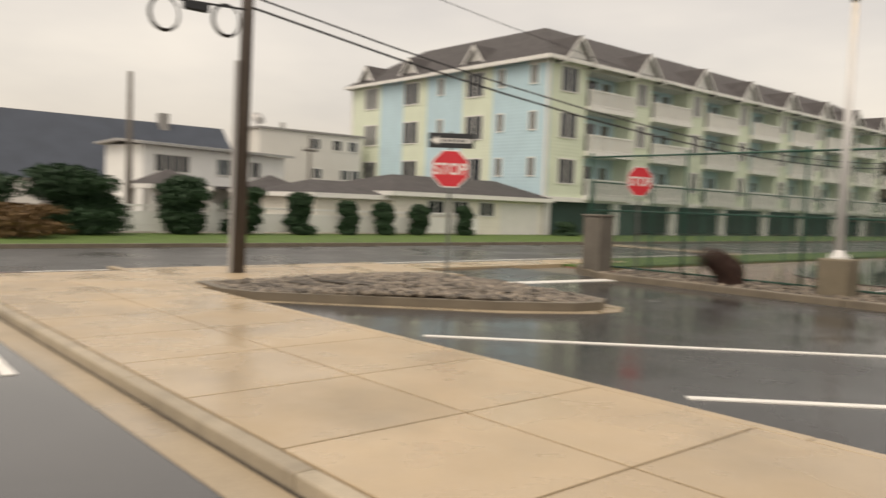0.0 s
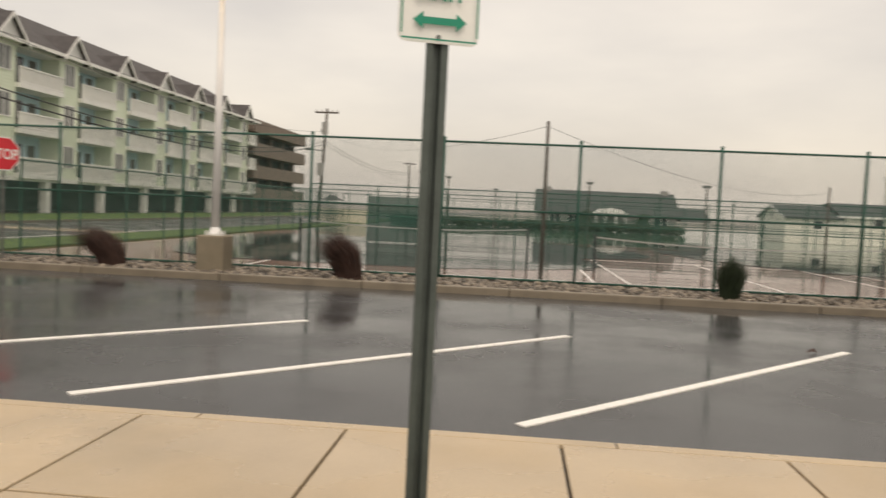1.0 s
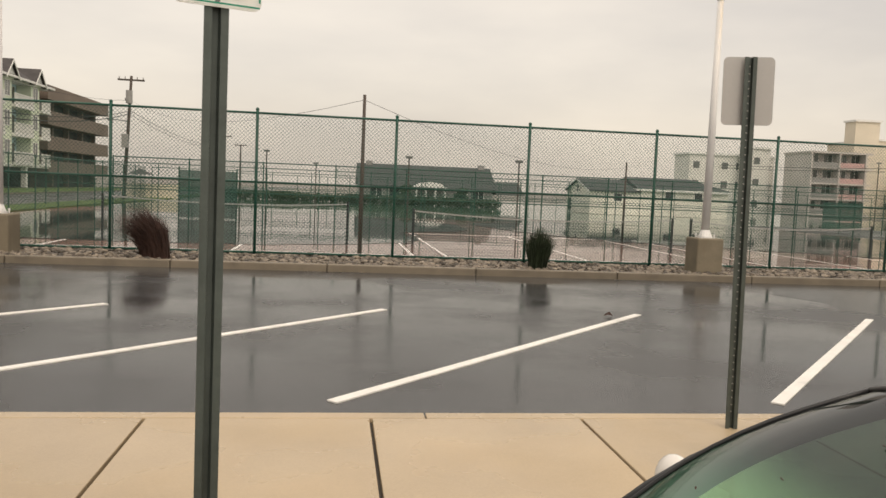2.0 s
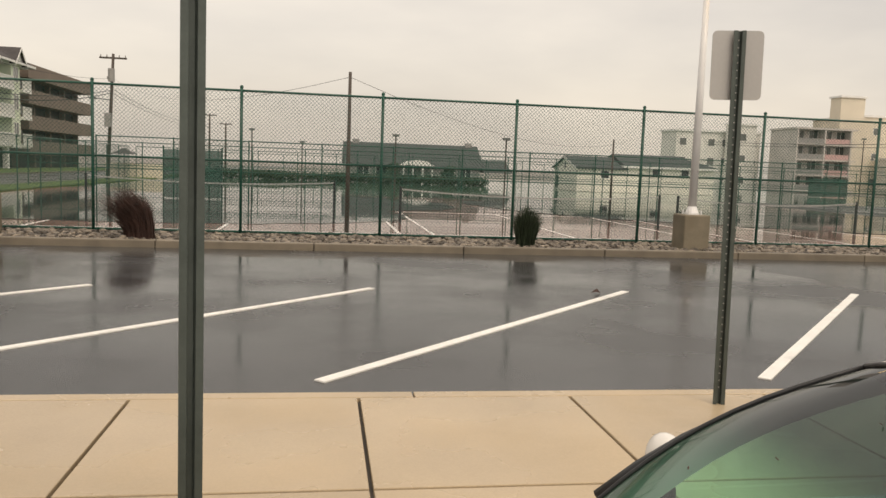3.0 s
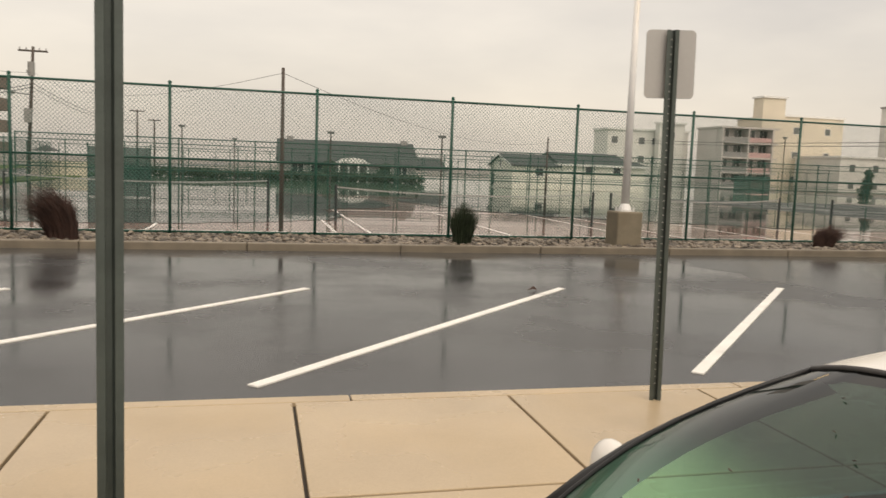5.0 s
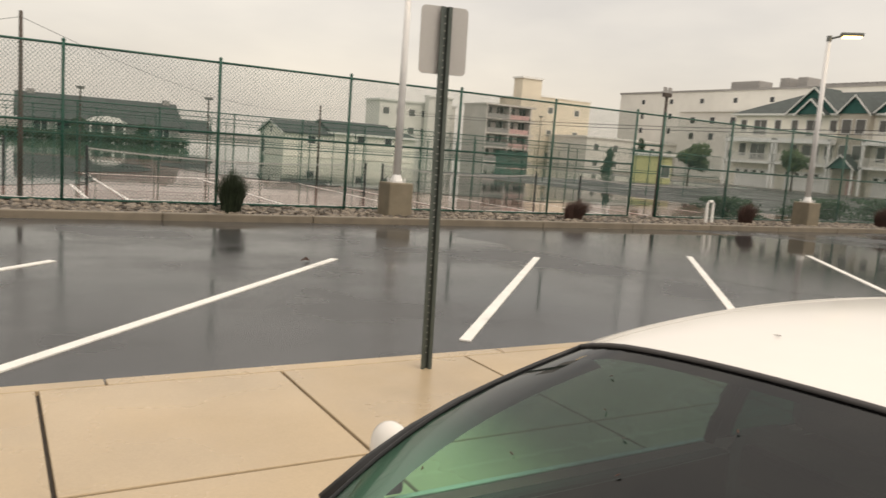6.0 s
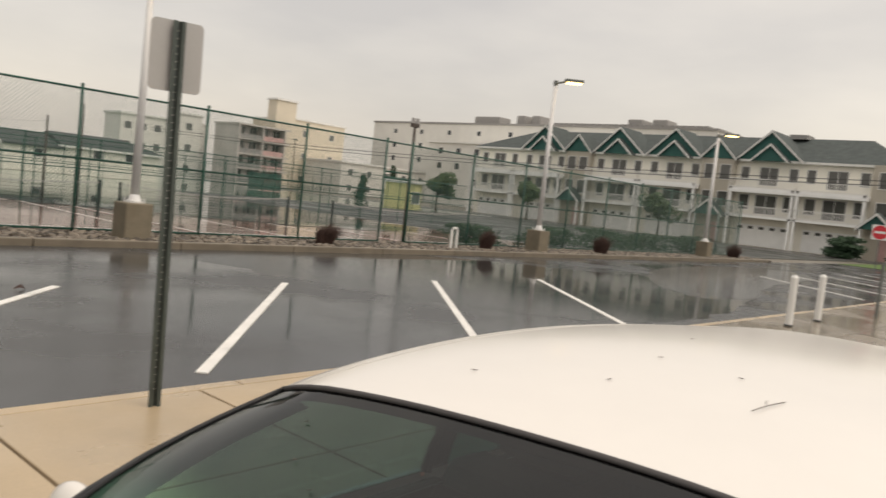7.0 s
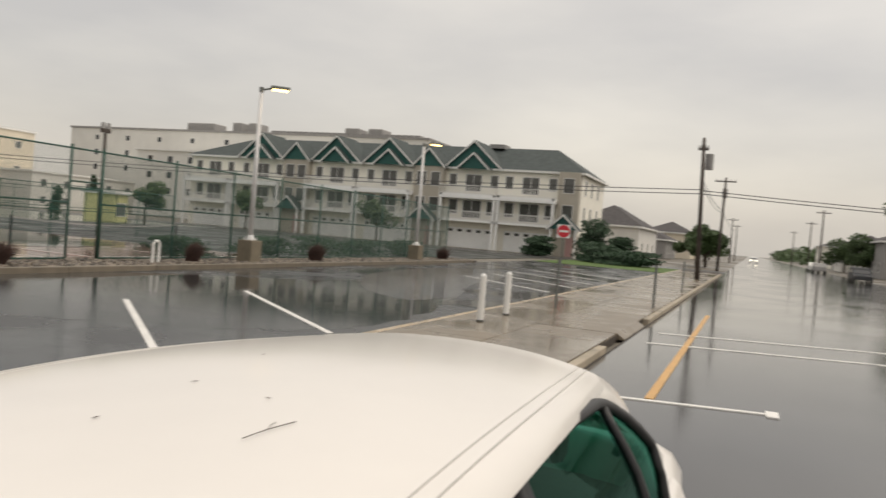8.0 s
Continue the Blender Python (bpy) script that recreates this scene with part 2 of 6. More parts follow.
CABIN = mat("grey_cabin_plastic", (0.06, 0.07, 0.066), 0.7, vary=0.15, bump=0.1)
DASH = mat("dashboard_vinyl", (0.13, 0.16, 0.145), 0.6, vary=0.12, bump=0.1)
SEAT = mat("dark_seat_cloth", (0.08, 0.10, 0.09), 0.9, vary=0.2, bump=0.2)
GROOVE = mat("roof_groove_sealant", (0.46, 0.44, 0.41), 0.5, vary=0.1)
RIM = mat("alloy_rim", (0.5, 0.5, 0.5), 0.3, metal=0.8, vary=0.05)
TAIL = mat("red_lamp_lens", (0.4, 0.02, 0.02), 0.2)
SCREEN = glass("green_tinted_windscreen", (0.60, 0.92, 0.78), 0.02)
SIDEGLASS = glass("dark_green_side_glass", (0.56, 0.88, 0.72), 0.01)
# graded shade band along the windscreen's upper edge
sn, sl = SCREEN.node_tree.nodes, SCREEN.node_tree.links
band_tc, band_sep, band_ramp = sn.new("ShaderNodeTexCoord"), sn.new("ShaderNodeSeparateXYZ"), sn.new("ShaderNodeMapRange")
band_mix = sn.new("ShaderNodeMix")
band_mix.data_type = "RGBA"
band_ramp.interpolation_type = "SMOOTHSTEP"
band_ramp.inputs["From Min"].default_value, band_ramp.inputs["From Max"].default_value = 1.185, 1.295
band_mix.inputs["A"].default_value, band_mix.inputs["B"].default_value = (0.60, 0.92, 0.78, 1), (0.09, 0.13, 0.15, 1)
sl.new(band_tc.outputs["Object"], band_sep.inputs[0])
sl.new(band_sep.outputs["Z"], band_ramp.inputs["Value"])
sl.new(band_ramp.outputs[0], band_mix.inputs["Factor"])
for nd in sn:
    if nd.bl_idname == "ShaderNodeBsdfTransparent":
        sl.new(band_mix.outputs["Result"], nd.inputs[0])
DARKGLASS = glass("dark_privacy_glass", (0.05, 0.24, 0.18), -0.02, film=(0.22, 0.45, 0.38))
LENS = glass("clear_lens", (0.9, 0.9, 0.9), 0.1)
LAMPGLOW = glow("warm_lamp_glow", (1.0, 0.66, 0.25), 5.0)
HEADGLOW = glow("headlamp_glow", (1.0, 0.9, 0.7), 6.0)


# ---- building tools ----
def box(bm, x0, x1, y0, y1, z0, z1, bevel=0.0):
    r = bmesh.ops.create_cube(bm, size=1.0, matrix=Matrix.Translation(((x0 + x1) / 2, (y0 + y1) / 2, (z0 + z1) / 2)) @ Matrix.Diagonal((abs(x1 - x0), abs(y1 - y0), abs(z1 - z0), 1)))
    if bevel:
        es = list({e for v in r["verts"] for e in v.link_edges})
        bmesh.ops.bevel(bm, geom=es, offset=bevel, segments=2, affect="EDGES", profile=0.5)
    return bm


def tube(bm, p0, p1, r0, r1=None, n=10, caps=True):
    p0, p1 = Vector(p0), Vector(p1)
    d = p1 - p0
    m = Matrix.Translation((p0 + p1) / 2) @ d.to_track_quat("Z", "Y").to_matrix().to_4x4()
    bmesh.ops.create_cone(bm, cap_ends=caps, segments=n, radius1=r0, radius2=r0 if r1 is None else r1, depth=d.length, matrix=m)
    return bm


def line_tube(bm, pts, r, n=6):
    """One joined tube along a run of points."""
    pts = [Vector(p) for p in pts]
    rings = []
    for i, p in enumerate(pts):
        d = (pts[min(i + 1, len(pts) - 1)] - pts[max(i - 1, 0)]).normalized()
        up = Vector((0, 0, 1)) if abs(d.z) < 0.95 else Vector((1, 0, 0))
        s = d.cross(up).normalized()
        u = s.cross(d)
        rings.append([bm.verts.new(p + (s * math.cos(6.2832 * k / n) + u * math.sin(6.2832 * k / n)) * r) for k in range(n)])
    for a, b in zip(rings, rings[1:]):
        for k in range(n):
            bm.faces.new((a[k], a[(k + 1) % n], b[(k + 1) % n], b[k]))
    bm.faces.new(rings[0])
    bm.faces.new(rings[-1])
    return bm


def prism(bm, pts, axis, a, b):
    """A flat outline swept from a to b along an axis; pts are the two other coordinates in order."""
    def put(p, t):
        return {"x": (t, p[0], p[1]), "y": (p[0], t, p[1]), "z": (p[0], p[1], t)}[axis]
    v0 = [bm.verts.new(put(p, a)) for p in pts]
    v1 = [bm.verts.new(put(p, b)) for p in pts]
    k = len(pts)
    bm.faces.new(v0)
    bm.faces.new(v1[::-1])
    for i in range(k):
        bm.faces.new((v0[i], v1[i], v1[(i + 1) % k], v0[(i + 1) % k]))
    bmesh.ops.recalc_face_normals(bm, faces=bm.faces)
    return bm


def mesh_of(bm, name, material, smooth=False):
    bmesh.ops.recalc_face_normals(bm, faces=bm.faces)
    me = bpy.data.meshes.new(name)
    bm.to_mesh(me)
    bm.free()
    me.materials.append(material)
    if smooth:
        for p in me.polygons:
            p.use_smooth = True
    return me


def part(name, bm, material, parent=None, label="", smooth=False):
    ob = new(name, mesh_of(bm, name, material, smooth))
    ob.parent = parent
    if label:
        ob["label"] = label
    return ob


def share(name, me, parent, x=0, y=0, z=0, rz=0.0, s=(1, 1, 1)):
    ob = new(name, me)
    ob.parent = parent
    ob.matrix_basis = Matrix.LocRotScale((x, y, z), Euler((0, 0, radians(rz))), s)
    return ob


def thing(name, label, category, x=0, y=0, z=0, group="", kind=""):
    ob = new(name)
    ob.location = (x, y, z)
    return tagged(ob, label, category, group, kind)


def structure(name, bm, material, label, category):
    return tagged(part(name, bm, material), label, category, kind="structure")


def bmx():
    return bmesh.new()


# ---- ground, roads, lot ----
bm = bmx()
box(bm, -1500, 1500, -1500, 1500, -1.0, -0.06)
structure("ground", bm, SOIL, "flat damp sandy ground reaching the horizon", "ground")
bm = bmx()
box(bm, -1400, 1400, -11.5, 2.3, -0.5, 0.0)
structure("road", bm, ROAD, "wet grey asphalt street beside the pavement", "road")
bm = bmx()
box(bm, -25.2, -16.9, 2.3, 600, -0.5, 0.0)
structure("side_road", bm, SIDEROAD, "wet asphalt side street crossing at the corner", "road")
bm = bmx()
box(bm, -16.9, 74, 5.745, 16.17, -0.5, 0.0)
structure("parking_lot", bm, LOT, "rain-wet dark asphalt parking lot with reflections", "parking lot")
bm = bmx()
box(bm, 74.0, 82, 2.3, 300, -0.5, -0.004)
structure("far_side_road", bm, SIDEROAD, "wet asphalt side street beyond the lot", "road")
bm = bmx()
box(bm, -600, 2.0, 1.95, 2.297, -0.2, 0.006)
structure("gutter", bm, GUTTER, "tan concrete gutter strip along the kerb", "gutter")
# Dark strip laid as the contact shadow where kerb meets gutter.
bm = bmx()
box(bm, -600, 60, 2.272, 2.304, -0.2, 0.0095)
structure("gutter_silt", bm, JOINT, "thin dark strip standing in for the shadow line at the kerb foot", "silt")
bm = bmx()
box(bm, -15.4, 30, 18.55, 46, -0.4, -0.012)
structure("tennis_court_ground", bm, COURT_R, "flooded red tennis court surface", "court")
bm = bmx()
box(bm, 30, 74, 18.55, 56, -0.4, -0.012)
structure("side_yard", bm, DRYLOT, "dull dark asphalt yard beside the courts", "yard")
bm = bmx()
box(bm, -30, 74, 56, 150, -0.4, -0.02)
box(bm, -30, 30, 46, 56, -0.4, -0.02)
structure("far_court_ground", bm, COURT_G, "wet green court surface far behind the fence", "court")
for i, (xa, xb) in enumerate([(-7.2, 2.2), (2.9, 10.8), (12.0, 18.2), (20, 30)]):
    bm = bmx()
    box(bm, xa, xb, 20.2, 30.5, -0.2, -0.004)
    structure("court_surface", bm, COURT_R, "wet painted tennis court panel", "court")
    bm = bmx()
    for yy in (20.3, 30.4):
        box(bm, xa, xb, yy - 0.04, yy + 0.04, -0.1, 0.002)
    for xx in (xa + 0.1, xb - 0.1, (xa + xb) / 2):
        box(bm, xx - 0.04, xx + 0.04, 20.2, 30.5, -0.1, 0.0)
    structure("court_line", bm, LINE, "white painted tennis court lines", "court line")
FLOODS = [[(-12.5, 24.0), (-6.0, 21.5), (0.5, 23.0), (3.6, 26.5), (2.0, 31.0), (6.5, 33.0), (5.0, 45.5), (-13.5, 45.5)], [(6.2, 45.5), (9.0, 31.0), (14.0, 27.5), (18.0, 25.5), (23.0, 24.0), (28.5, 27.0), (29.5, 45.5)]]
bm = bmx()
box(bm, -33.2, -25.4, -60, 160, -0.3, 0.1)
structure("lawn_strip", bm, GRASS, "green mown grass verge along the street", "lawn")
bm = bmx()
box(bm, -200, -33.2, -100, 220, -0.3, 0.06)
structure("far_yard", bm, SOIL, "pale paved yard behind the vinyl fence", "yard")
bm = bmx()
box(bm, -25.38, -25.2, -60, 160, -0.3, 0.13)
structure("far_kerb", bm, LOTKERB, "low concrete kerb across the side street", "kerb")
bm = bmx()
box(bm, -16.9, -15.5, 12.31, 21.9, -0.3, 0.05)
structure("street_pavement", bm, WALKWAY, "damp concrete pavement beside the side street", "pavement")
bm = bmx()
box(bm, -15.5, -14.3, 18.56, 21.9, -0.3, 0.04)
box(bm, -16.9, -14.3, 21.9, 120, -0.3, 0.04)
structure("grass_edge", bm, GRASS, "grass strip beside the side street", "lawn")
bm = bmx()
box(bm, -33, -17.2, 32, 34, -0.3, 0.012)
structure("drive_apron", bm, GUTTER, "damp concrete driveway apron", "pavement")


def paint(name, pts, width, material, label):
    (x0, y0), (x1, y1) = pts
    d = Vector((x1 - x0, y1 - y0)).normalized()
    bm = bmx()
    nx, ny = -d.y * width / 2, d.x * width / 2
    prism(bm, [(x0 + nx, y0 + ny), (x1 + nx, y1 + ny), (x1 - nx, y1 - ny), (x0 - nx, y0 - ny)], "z", -0.02, 0.012 if material is LINE and name != "parking_tee_end" else 0.015)
    return structure(name, bm, material, label, "road marking")


for k in range(6):
    xf = -2.95 + 3.78 * k
    dx = 4.6 - 0.06 * k
    paint("stall_line", [(xf - dx, 6.42), (xf, 11.2)], 0.11, LINE, "white diagonal stall line on the wet lot")
for k in range(5):
    xf = 31.0 + 3.8 * k
    paint("stall_line", [(xf - 4.4, 6.5), (xf, 11.2)], 0.11, LINE, "white diagonal stall line on the wet lot")
# standing water: a calm sheet across the lot and a wind-rippled one beyond it
def water(name, ripple, strength, rough):
    m = mat(name, (0.042, 0.042, 0.042), rough, vary=0.15, spec=0.34)
    n, l = m.node_tree.nodes, m.node_tree.links
    geo_n, bp = n.new("ShaderNodeNewGeometry"), n.new("ShaderNodeBump")
    bp.inputs["Strength"].default_value, bp.inputs["Distance"].default_value = strength, 0.02
    if ripple == "wave":
        tex = n.new("ShaderNodeTexWave")
        tex.inputs["Scale"].default_value, tex.inputs["Distortion"].default_value, tex.inputs["Detail"].default_value = 1.1, 5.0, 2.0
    else:
        tex = n.new("ShaderNodeTexNoise")
        tex.inputs["Scale"].default_value, tex.inputs["Detail"].default_value = 3.0, 2.0
    l.new(geo_n.outputs["Position"], tex.inputs["Vector"])
    l.new(tex.outputs["Fac"], bp.inputs["Height"])
    l.new(bp.outputs[0], n["Principled BSDF"].inputs["Normal"])
    return m


def puddle(outline, z, material, label, seed, rough=0.22):
    """A thin sheet of water with a wavering rim, rounded off between the outline's corners."""
    rp = random.Random(seed)
    pts = [Vector(p) for p in outline]
    for _ in range(3):
        pts = [q for a, b in zip(pts, pts[1:] + pts[:1]) for q in (a.lerp(b, 0.25), a.lerp(b, 0.75))]
    pts = [(p.x + rp.uniform(-rough, rough), p.y + rp.uniform(-rough, rough) * 0.6) for p in pts]
    bm = bmx()
    prism(bm, pts, "z", -0.05, z)
    return structure("puddle", bm, material, label, "puddle")


PUDDLE = water("rippled_puddle", "wave", 0.45, 0.03)
FLOOD = water("court_flood_water", "noise", 0.05, 0.02)
CALM = water("calm_puddle", "noise", 0.10, 0.07)
# the film thins out towards the lot's dry side
cn, cl = CALM.node_tree.nodes, CALM.node_tree.links
film_pos, film_x, film_map = cn.new("ShaderNodeNewGeometry"), cn.new("ShaderNodeSeparateXYZ"), cn.new("ShaderNodeMapRange")
film_map.interpolation_type = "SMOOTHSTEP"
film_map.inputs["From Min"].default_value, film_map.inputs["From Max"].default_value = 8.5, 16.0
film_map.inputs["To Min"].default_value, film_map.inputs["To Max"].default_value = 0.24, 0.05
cl.new(film_pos.outputs["Position"], film_x.inputs[0])
cl.new(film_x.outputs["X"], film_map.inputs["Value"])
cl.new(film_map.outputs[0], cn["Principled BSDF"].inputs["Roughness"])
puddle([(8.4, 15.9), (16.6, 15.92), (18.9, 14.4), (20.9, 12.2), (25.0, 9.4), (22.0, 7.9), (17.8, 6.9), (13.2, 6.25), (11.4, 6.9), (9.8, 9.0), (8.8, 11.5)], 0.0015, CALM, "broad still sheet of rainwater on the lot", 12)
for k, outline in enumerate(FLOODS):
    puddle(outline, 0.006, FLOOD, "pale sheet of rainwater flooding the courts", 30 + k, 0.3)
puddle([(17.6, 8.0), (21.0, 7.6), (26.0, 9.2), (34.0, 10.0), (39.0, 12.0), (36.0, 14.2), (27.0, 13.6), (21.5, 11.2)], 0.004, PUDDLE, "shallow wind-rippled rain puddle on the lot", 13)
paint("stop_bar", [(-12.15, 12.3), (-11.7, 15.9)], 0.42, LINE, "broad white stop bar at the lot exit")
paint("edge_line", [(-17.75, 4.0), (-17.75, 40)], 0.12, LINE, "white edge line of the side street")
paint("parking_tee", [(9.98, 1.75), (10.36, -0.16)], 0.09, LINE, "white parking bay line")
paint("parking_tee_end", [(10.18, -0.17), (10.52, -0.17)], 0.14, LINE, "white end tick of the parking bay line")
paint("orange_line", [(10.2, 1.2), (24, 1.2)], 0.105, ORANGE, "orange line along the street kerb side")
paint("edge_line_end", [(-9.5, 1.72), (-7.75, 1.66)], 0.12, LINE, "white line end along the street")
paint("crosswalk_line", [(15.75, 1.9), (18.0, -6.5)], 0.12, LINE, "white crosswalk line over the wet street")
paint("crosswalk_line", [(17.7, 1.9), (20.3, -6.5)], 0.12, LINE, "white crosswalk line over the wet street")

# ---- pavement of tan slabs ----
bm = bmx()
box(bm, -16.9, 74, 2.46, 5.74, -0.3, 0.085)
pavement = structure("pavement", bm, JOINT, "tan concrete pavement of square slabs beside the kerb", "pavement")
X0 = 0.405
G = 0.022
slab_me = {}
for row, (ya, yb) in enumerate([(2.46, 4.048), (4.048, 5.607)]):
    bm = bmx()
    box(bm, G / 2, 1.524 - G / 2, ya + G / 2, yb - G / 2, 0.0, 0.12, 0.006)
    slab_me[row] = mesh_of(bm, "slab", WALKWAY)
    bm = bmx()
    box(bm, G / 2, 1.524 - G / 2, ya + G / 2, yb - G / 2, 0.0, 0.12, 0.006)
    soaked_me = mesh_of(bm, "slab", WETWALK)
    for k in range(-11, 44):
        x = X0 + 1.524 * k
        if 15.2 < x < 18.4 and row == 0:
            continue
        share("slab", soaked_me if x > 8.5 else slab_me[row], pavement, x, 0, 0)
bm = bmx()
box(bm, -16.4, -14.86 + 0.5, 2.46, 5.6, 0.0, 0.117)
part("slab", bm, WALKWAY, pavement)
bm = bmx()
prism(bm, [(2.31, 0.02), (2.46, 0.12), (4.04, 0.12), (4.04, 0.0), (2.31, 0.0)], "x", 15.7, 18.7)
part("ramp", bm, WETWALK, pavement, "sloping kerb ramp")
bm = bmx()
box(bm, 0.004, 3.04, 5.615, 5.745, 0.0, 0.118, 0.008)
edge_me = mesh_of(bm, "edging", WALKWAY)
for k in range(-6, 23):
    share("edging", edge_me, pavement, 0.80 + 3.048 * k, 0, 0)
kerb = thing("kerb", "rounded tan concrete street kerb in long pieces", "kerb", kind="structure")
bm = bmx()
box(bm, 0.004, 2.9, 2.305, 2.455, -0.2, 0.118, 0.02)
kerb_me = mesh_of(bm, "kerbstone", KERB)
for k in range(-4, 26):
    x = -6.65 + 2.9 * k
    if 13.0 < x < 18.0:
        continue
    share("kerbstone", kerb_me, kerb, x, 0, 0)
# corner pad beyond the kerb's end
bm = bmx()
prism(bm, [(-16.9, 5.74), (-12.9, 5.74), (-13.7, 11.4), (-13.2, 12.3), (-16.9, 12.3)], "z", -0.2, 0.114)
structure("corner_pavement", bm, WALKWAY, "tan concrete corner pavement round the island", "pavement")
bm = bmx()
prism(bm, [(-17.3, 2.3), (-16.4, 2.3), (-16.4, 5.0), (-17.3, 4.0)], "z", -0.1, 0.05)
structure("corner_ramp", bm, PINK, "faded red tactile kerb ramp at the corner", "ramp")

# ---- rock-filled island and the rock bed along the fence ----
ISLAND = [(-13.6, 5.95), (-12.3, 5.85), (-11.7, 6.1), (-8.85, 9.1), (-8.15, 10.2), (-8.05, 10.8), (-8.35, 11.3), (-9.2, 11.5), (-13.4, 11.5), (-13.8, 10.6)]


def inset(pts, d):
    c = Vector((sum(p[0] for p in pts) / len(pts), sum(p[1] for p in pts) / len(pts)))
    return [tuple(Vector(p) + (c - Vector(p)).normalized() * d) for p in pts]


bm = bmx()
outer, inner = ISLAND, inset(ISLAND, 0.2)
for (a, b), (c, d) in zip(zip(outer, outer[1:] + outer[:1]), zip(inner, inner[1:] + inner[:1])):
    vs = [bm.verts.new((*p, z)) for z in (-0.1, 0.15) for p in (a, b, d, c)]
    for f in ((4, 5, 6, 7), (0, 1, 5, 4), (2, 3, 7, 6)):
        bm.faces.new([vs[i] for i in f])
bmesh.ops.remove_doubles(bm, verts=bm.verts, dist=0.001)
island = thing("island", "kerbed traffic island filled with river stones", "island", kind="structure")
part("island_kerb", bm, LOTKERB, island)
bm = bmx()
prism(bm, inset(ISLAND, -0.32), "z", -0.1, 0.008)
part("island_gutter", bm, GUTTER, island)
bm = bmx()
prism(bm, inner, "z", -0.1, 0.1)
part("island_soil", bm, JOINT, island)
for d, z in ((0.9, 0.16), (1.6, 0.21), (2.2, 0.25)):
    bm = bmx()
    prism(bm, inset(ISLAND, d), "z", 0.0, z)
    part("soil_mound", bm, JOINT, island)


def mound(x, y):
    d = Vector((x + 11.2, y - 9.4)).length
    return 0.15 * max(0.0, 1 - d / 3.0)




def inside(p, poly):
    hit = False
    for (x0, y0), (x1, y1) in zip(poly, poly[1:] + poly[:1]):
        if (y0 > p[1]) != (y1 > p[1]) and p[0] < (x1 - x0) * (p[1] - y0) / (y1 - y0) + x0:
            hit = not hit
    return hit


ico = bmx()
bmesh.ops.create_icosphere(ico, subdivisions=1, radius=1.0)
ICO_V = [tuple(v.co) for v in ico.verts]
ICO_F = [tuple(v.index for v in f.verts) for f in ico.faces]
ico.free()


def stones(name, places, base, size, label):
    rnd = random.Random(5)
    V, F = [], []
    for x, y in places:
        s = size * rnd.uniform(0.55, 1.3)
        sx, sy, sz = s, s * rnd.uniform(0.55, 0.95), s * rnd.uniform(0.35, 0.65)
        m = Matrix.LocRotScale((x, y, base + sz * 0.4 + (mound(x, y) if x < -8 and y < 12 else 0)), Euler((rnd.uniform(-.4, .4), rnd.uniform(-.4, .4), rnd.uniform(0, 6.28))), (sx, sy, sz))
        o = len(V)
        V += [tuple(m @ (Vector(v) * rnd.uniform(0.85, 1.12))) for v in ICO_V]
        F += [(a + o, b + o, c + o) for a, b, c in ICO_F]
    me = bpy.data.meshes.new(name)
    me.from_pydata(V, [], F)
    me.materials.append(ROCK)
    return tagged(new(name, me), label, "stones", kind="stuff")


# random tone per stone
rn, rl = ROCK.node_tree.nodes, ROCK.node_tree.links
geo = rn.new("ShaderNodeNewGeometry")
rr = rn.new("ShaderNodeValToRGB")
rr.color_ramp.elements[0].color, rr.color_ramp.elements[1].color = (0.042, 0.035, 0.028, 1), (0.27, 0.225, 0.175, 1)
rl.new(geo.outputs["Random Per Island"], rr.inputs[0])
for nd in rn:
    if nd.bl_idname == "ShaderNodeHueSaturation":
        rl.new(rr.outputs[0], nd.inputs["Color"])
rnd = random.Random(3)
pl = []
while len(pl) < 3600:
    p = (rnd.uniform(-14, -8), rnd.uniform(5.6, 11.6))
    if inside(p, inner):
        pl.append(p)
stones("island_stones", pl, 0.11, 0.078, "mixed grey and tan river stones filling the island")
bm = bmx()
box(bm, -12.4, 46.5, 16.09, 18.55, -0.3, 0.10)
structure("rock_bed", bm, JOINT, "soil bed under the stones along the fence", "bed")
stones("bed_stones", [(rnd.uniform(-12.3, 46), 16.14 + 2.36 * rnd.random()) for _ in range(9800)], 0.105, 0.075, "mixed brown and grey river stones along the fence")
lot_kerb = thing("lot_kerb", "tan concrete kerb edging the stone bed", "kerb", kind="structure")
bm = bmx()
box(bm, 0.006, 3.04, 15.94, 16.10, -0.2, 0.15, 0.02)
lk_me = mesh_of(bm, "kerbstone", LOTKERB)
for k in range(-4, 15):
    share("kerbstone", lk_me, lot_kerb, -0.05 + 3.048 * k, 0, 0)
bm = bmx()
prism(bm, [(-12.25, 15.94), (-12.25, 16.10), (-12.9, 16.65), (-14.2, 17.9), (-14.35, 17.8), (-13.0, 16.45)], "z", -0.2, 0.15)
part("kerbstone", bm, LOTKERB, lot_kerb)

# ---- tall chain-link fence ----
FY, FT, FB, SP = 18.0, 3.27, 0.15, 3.10


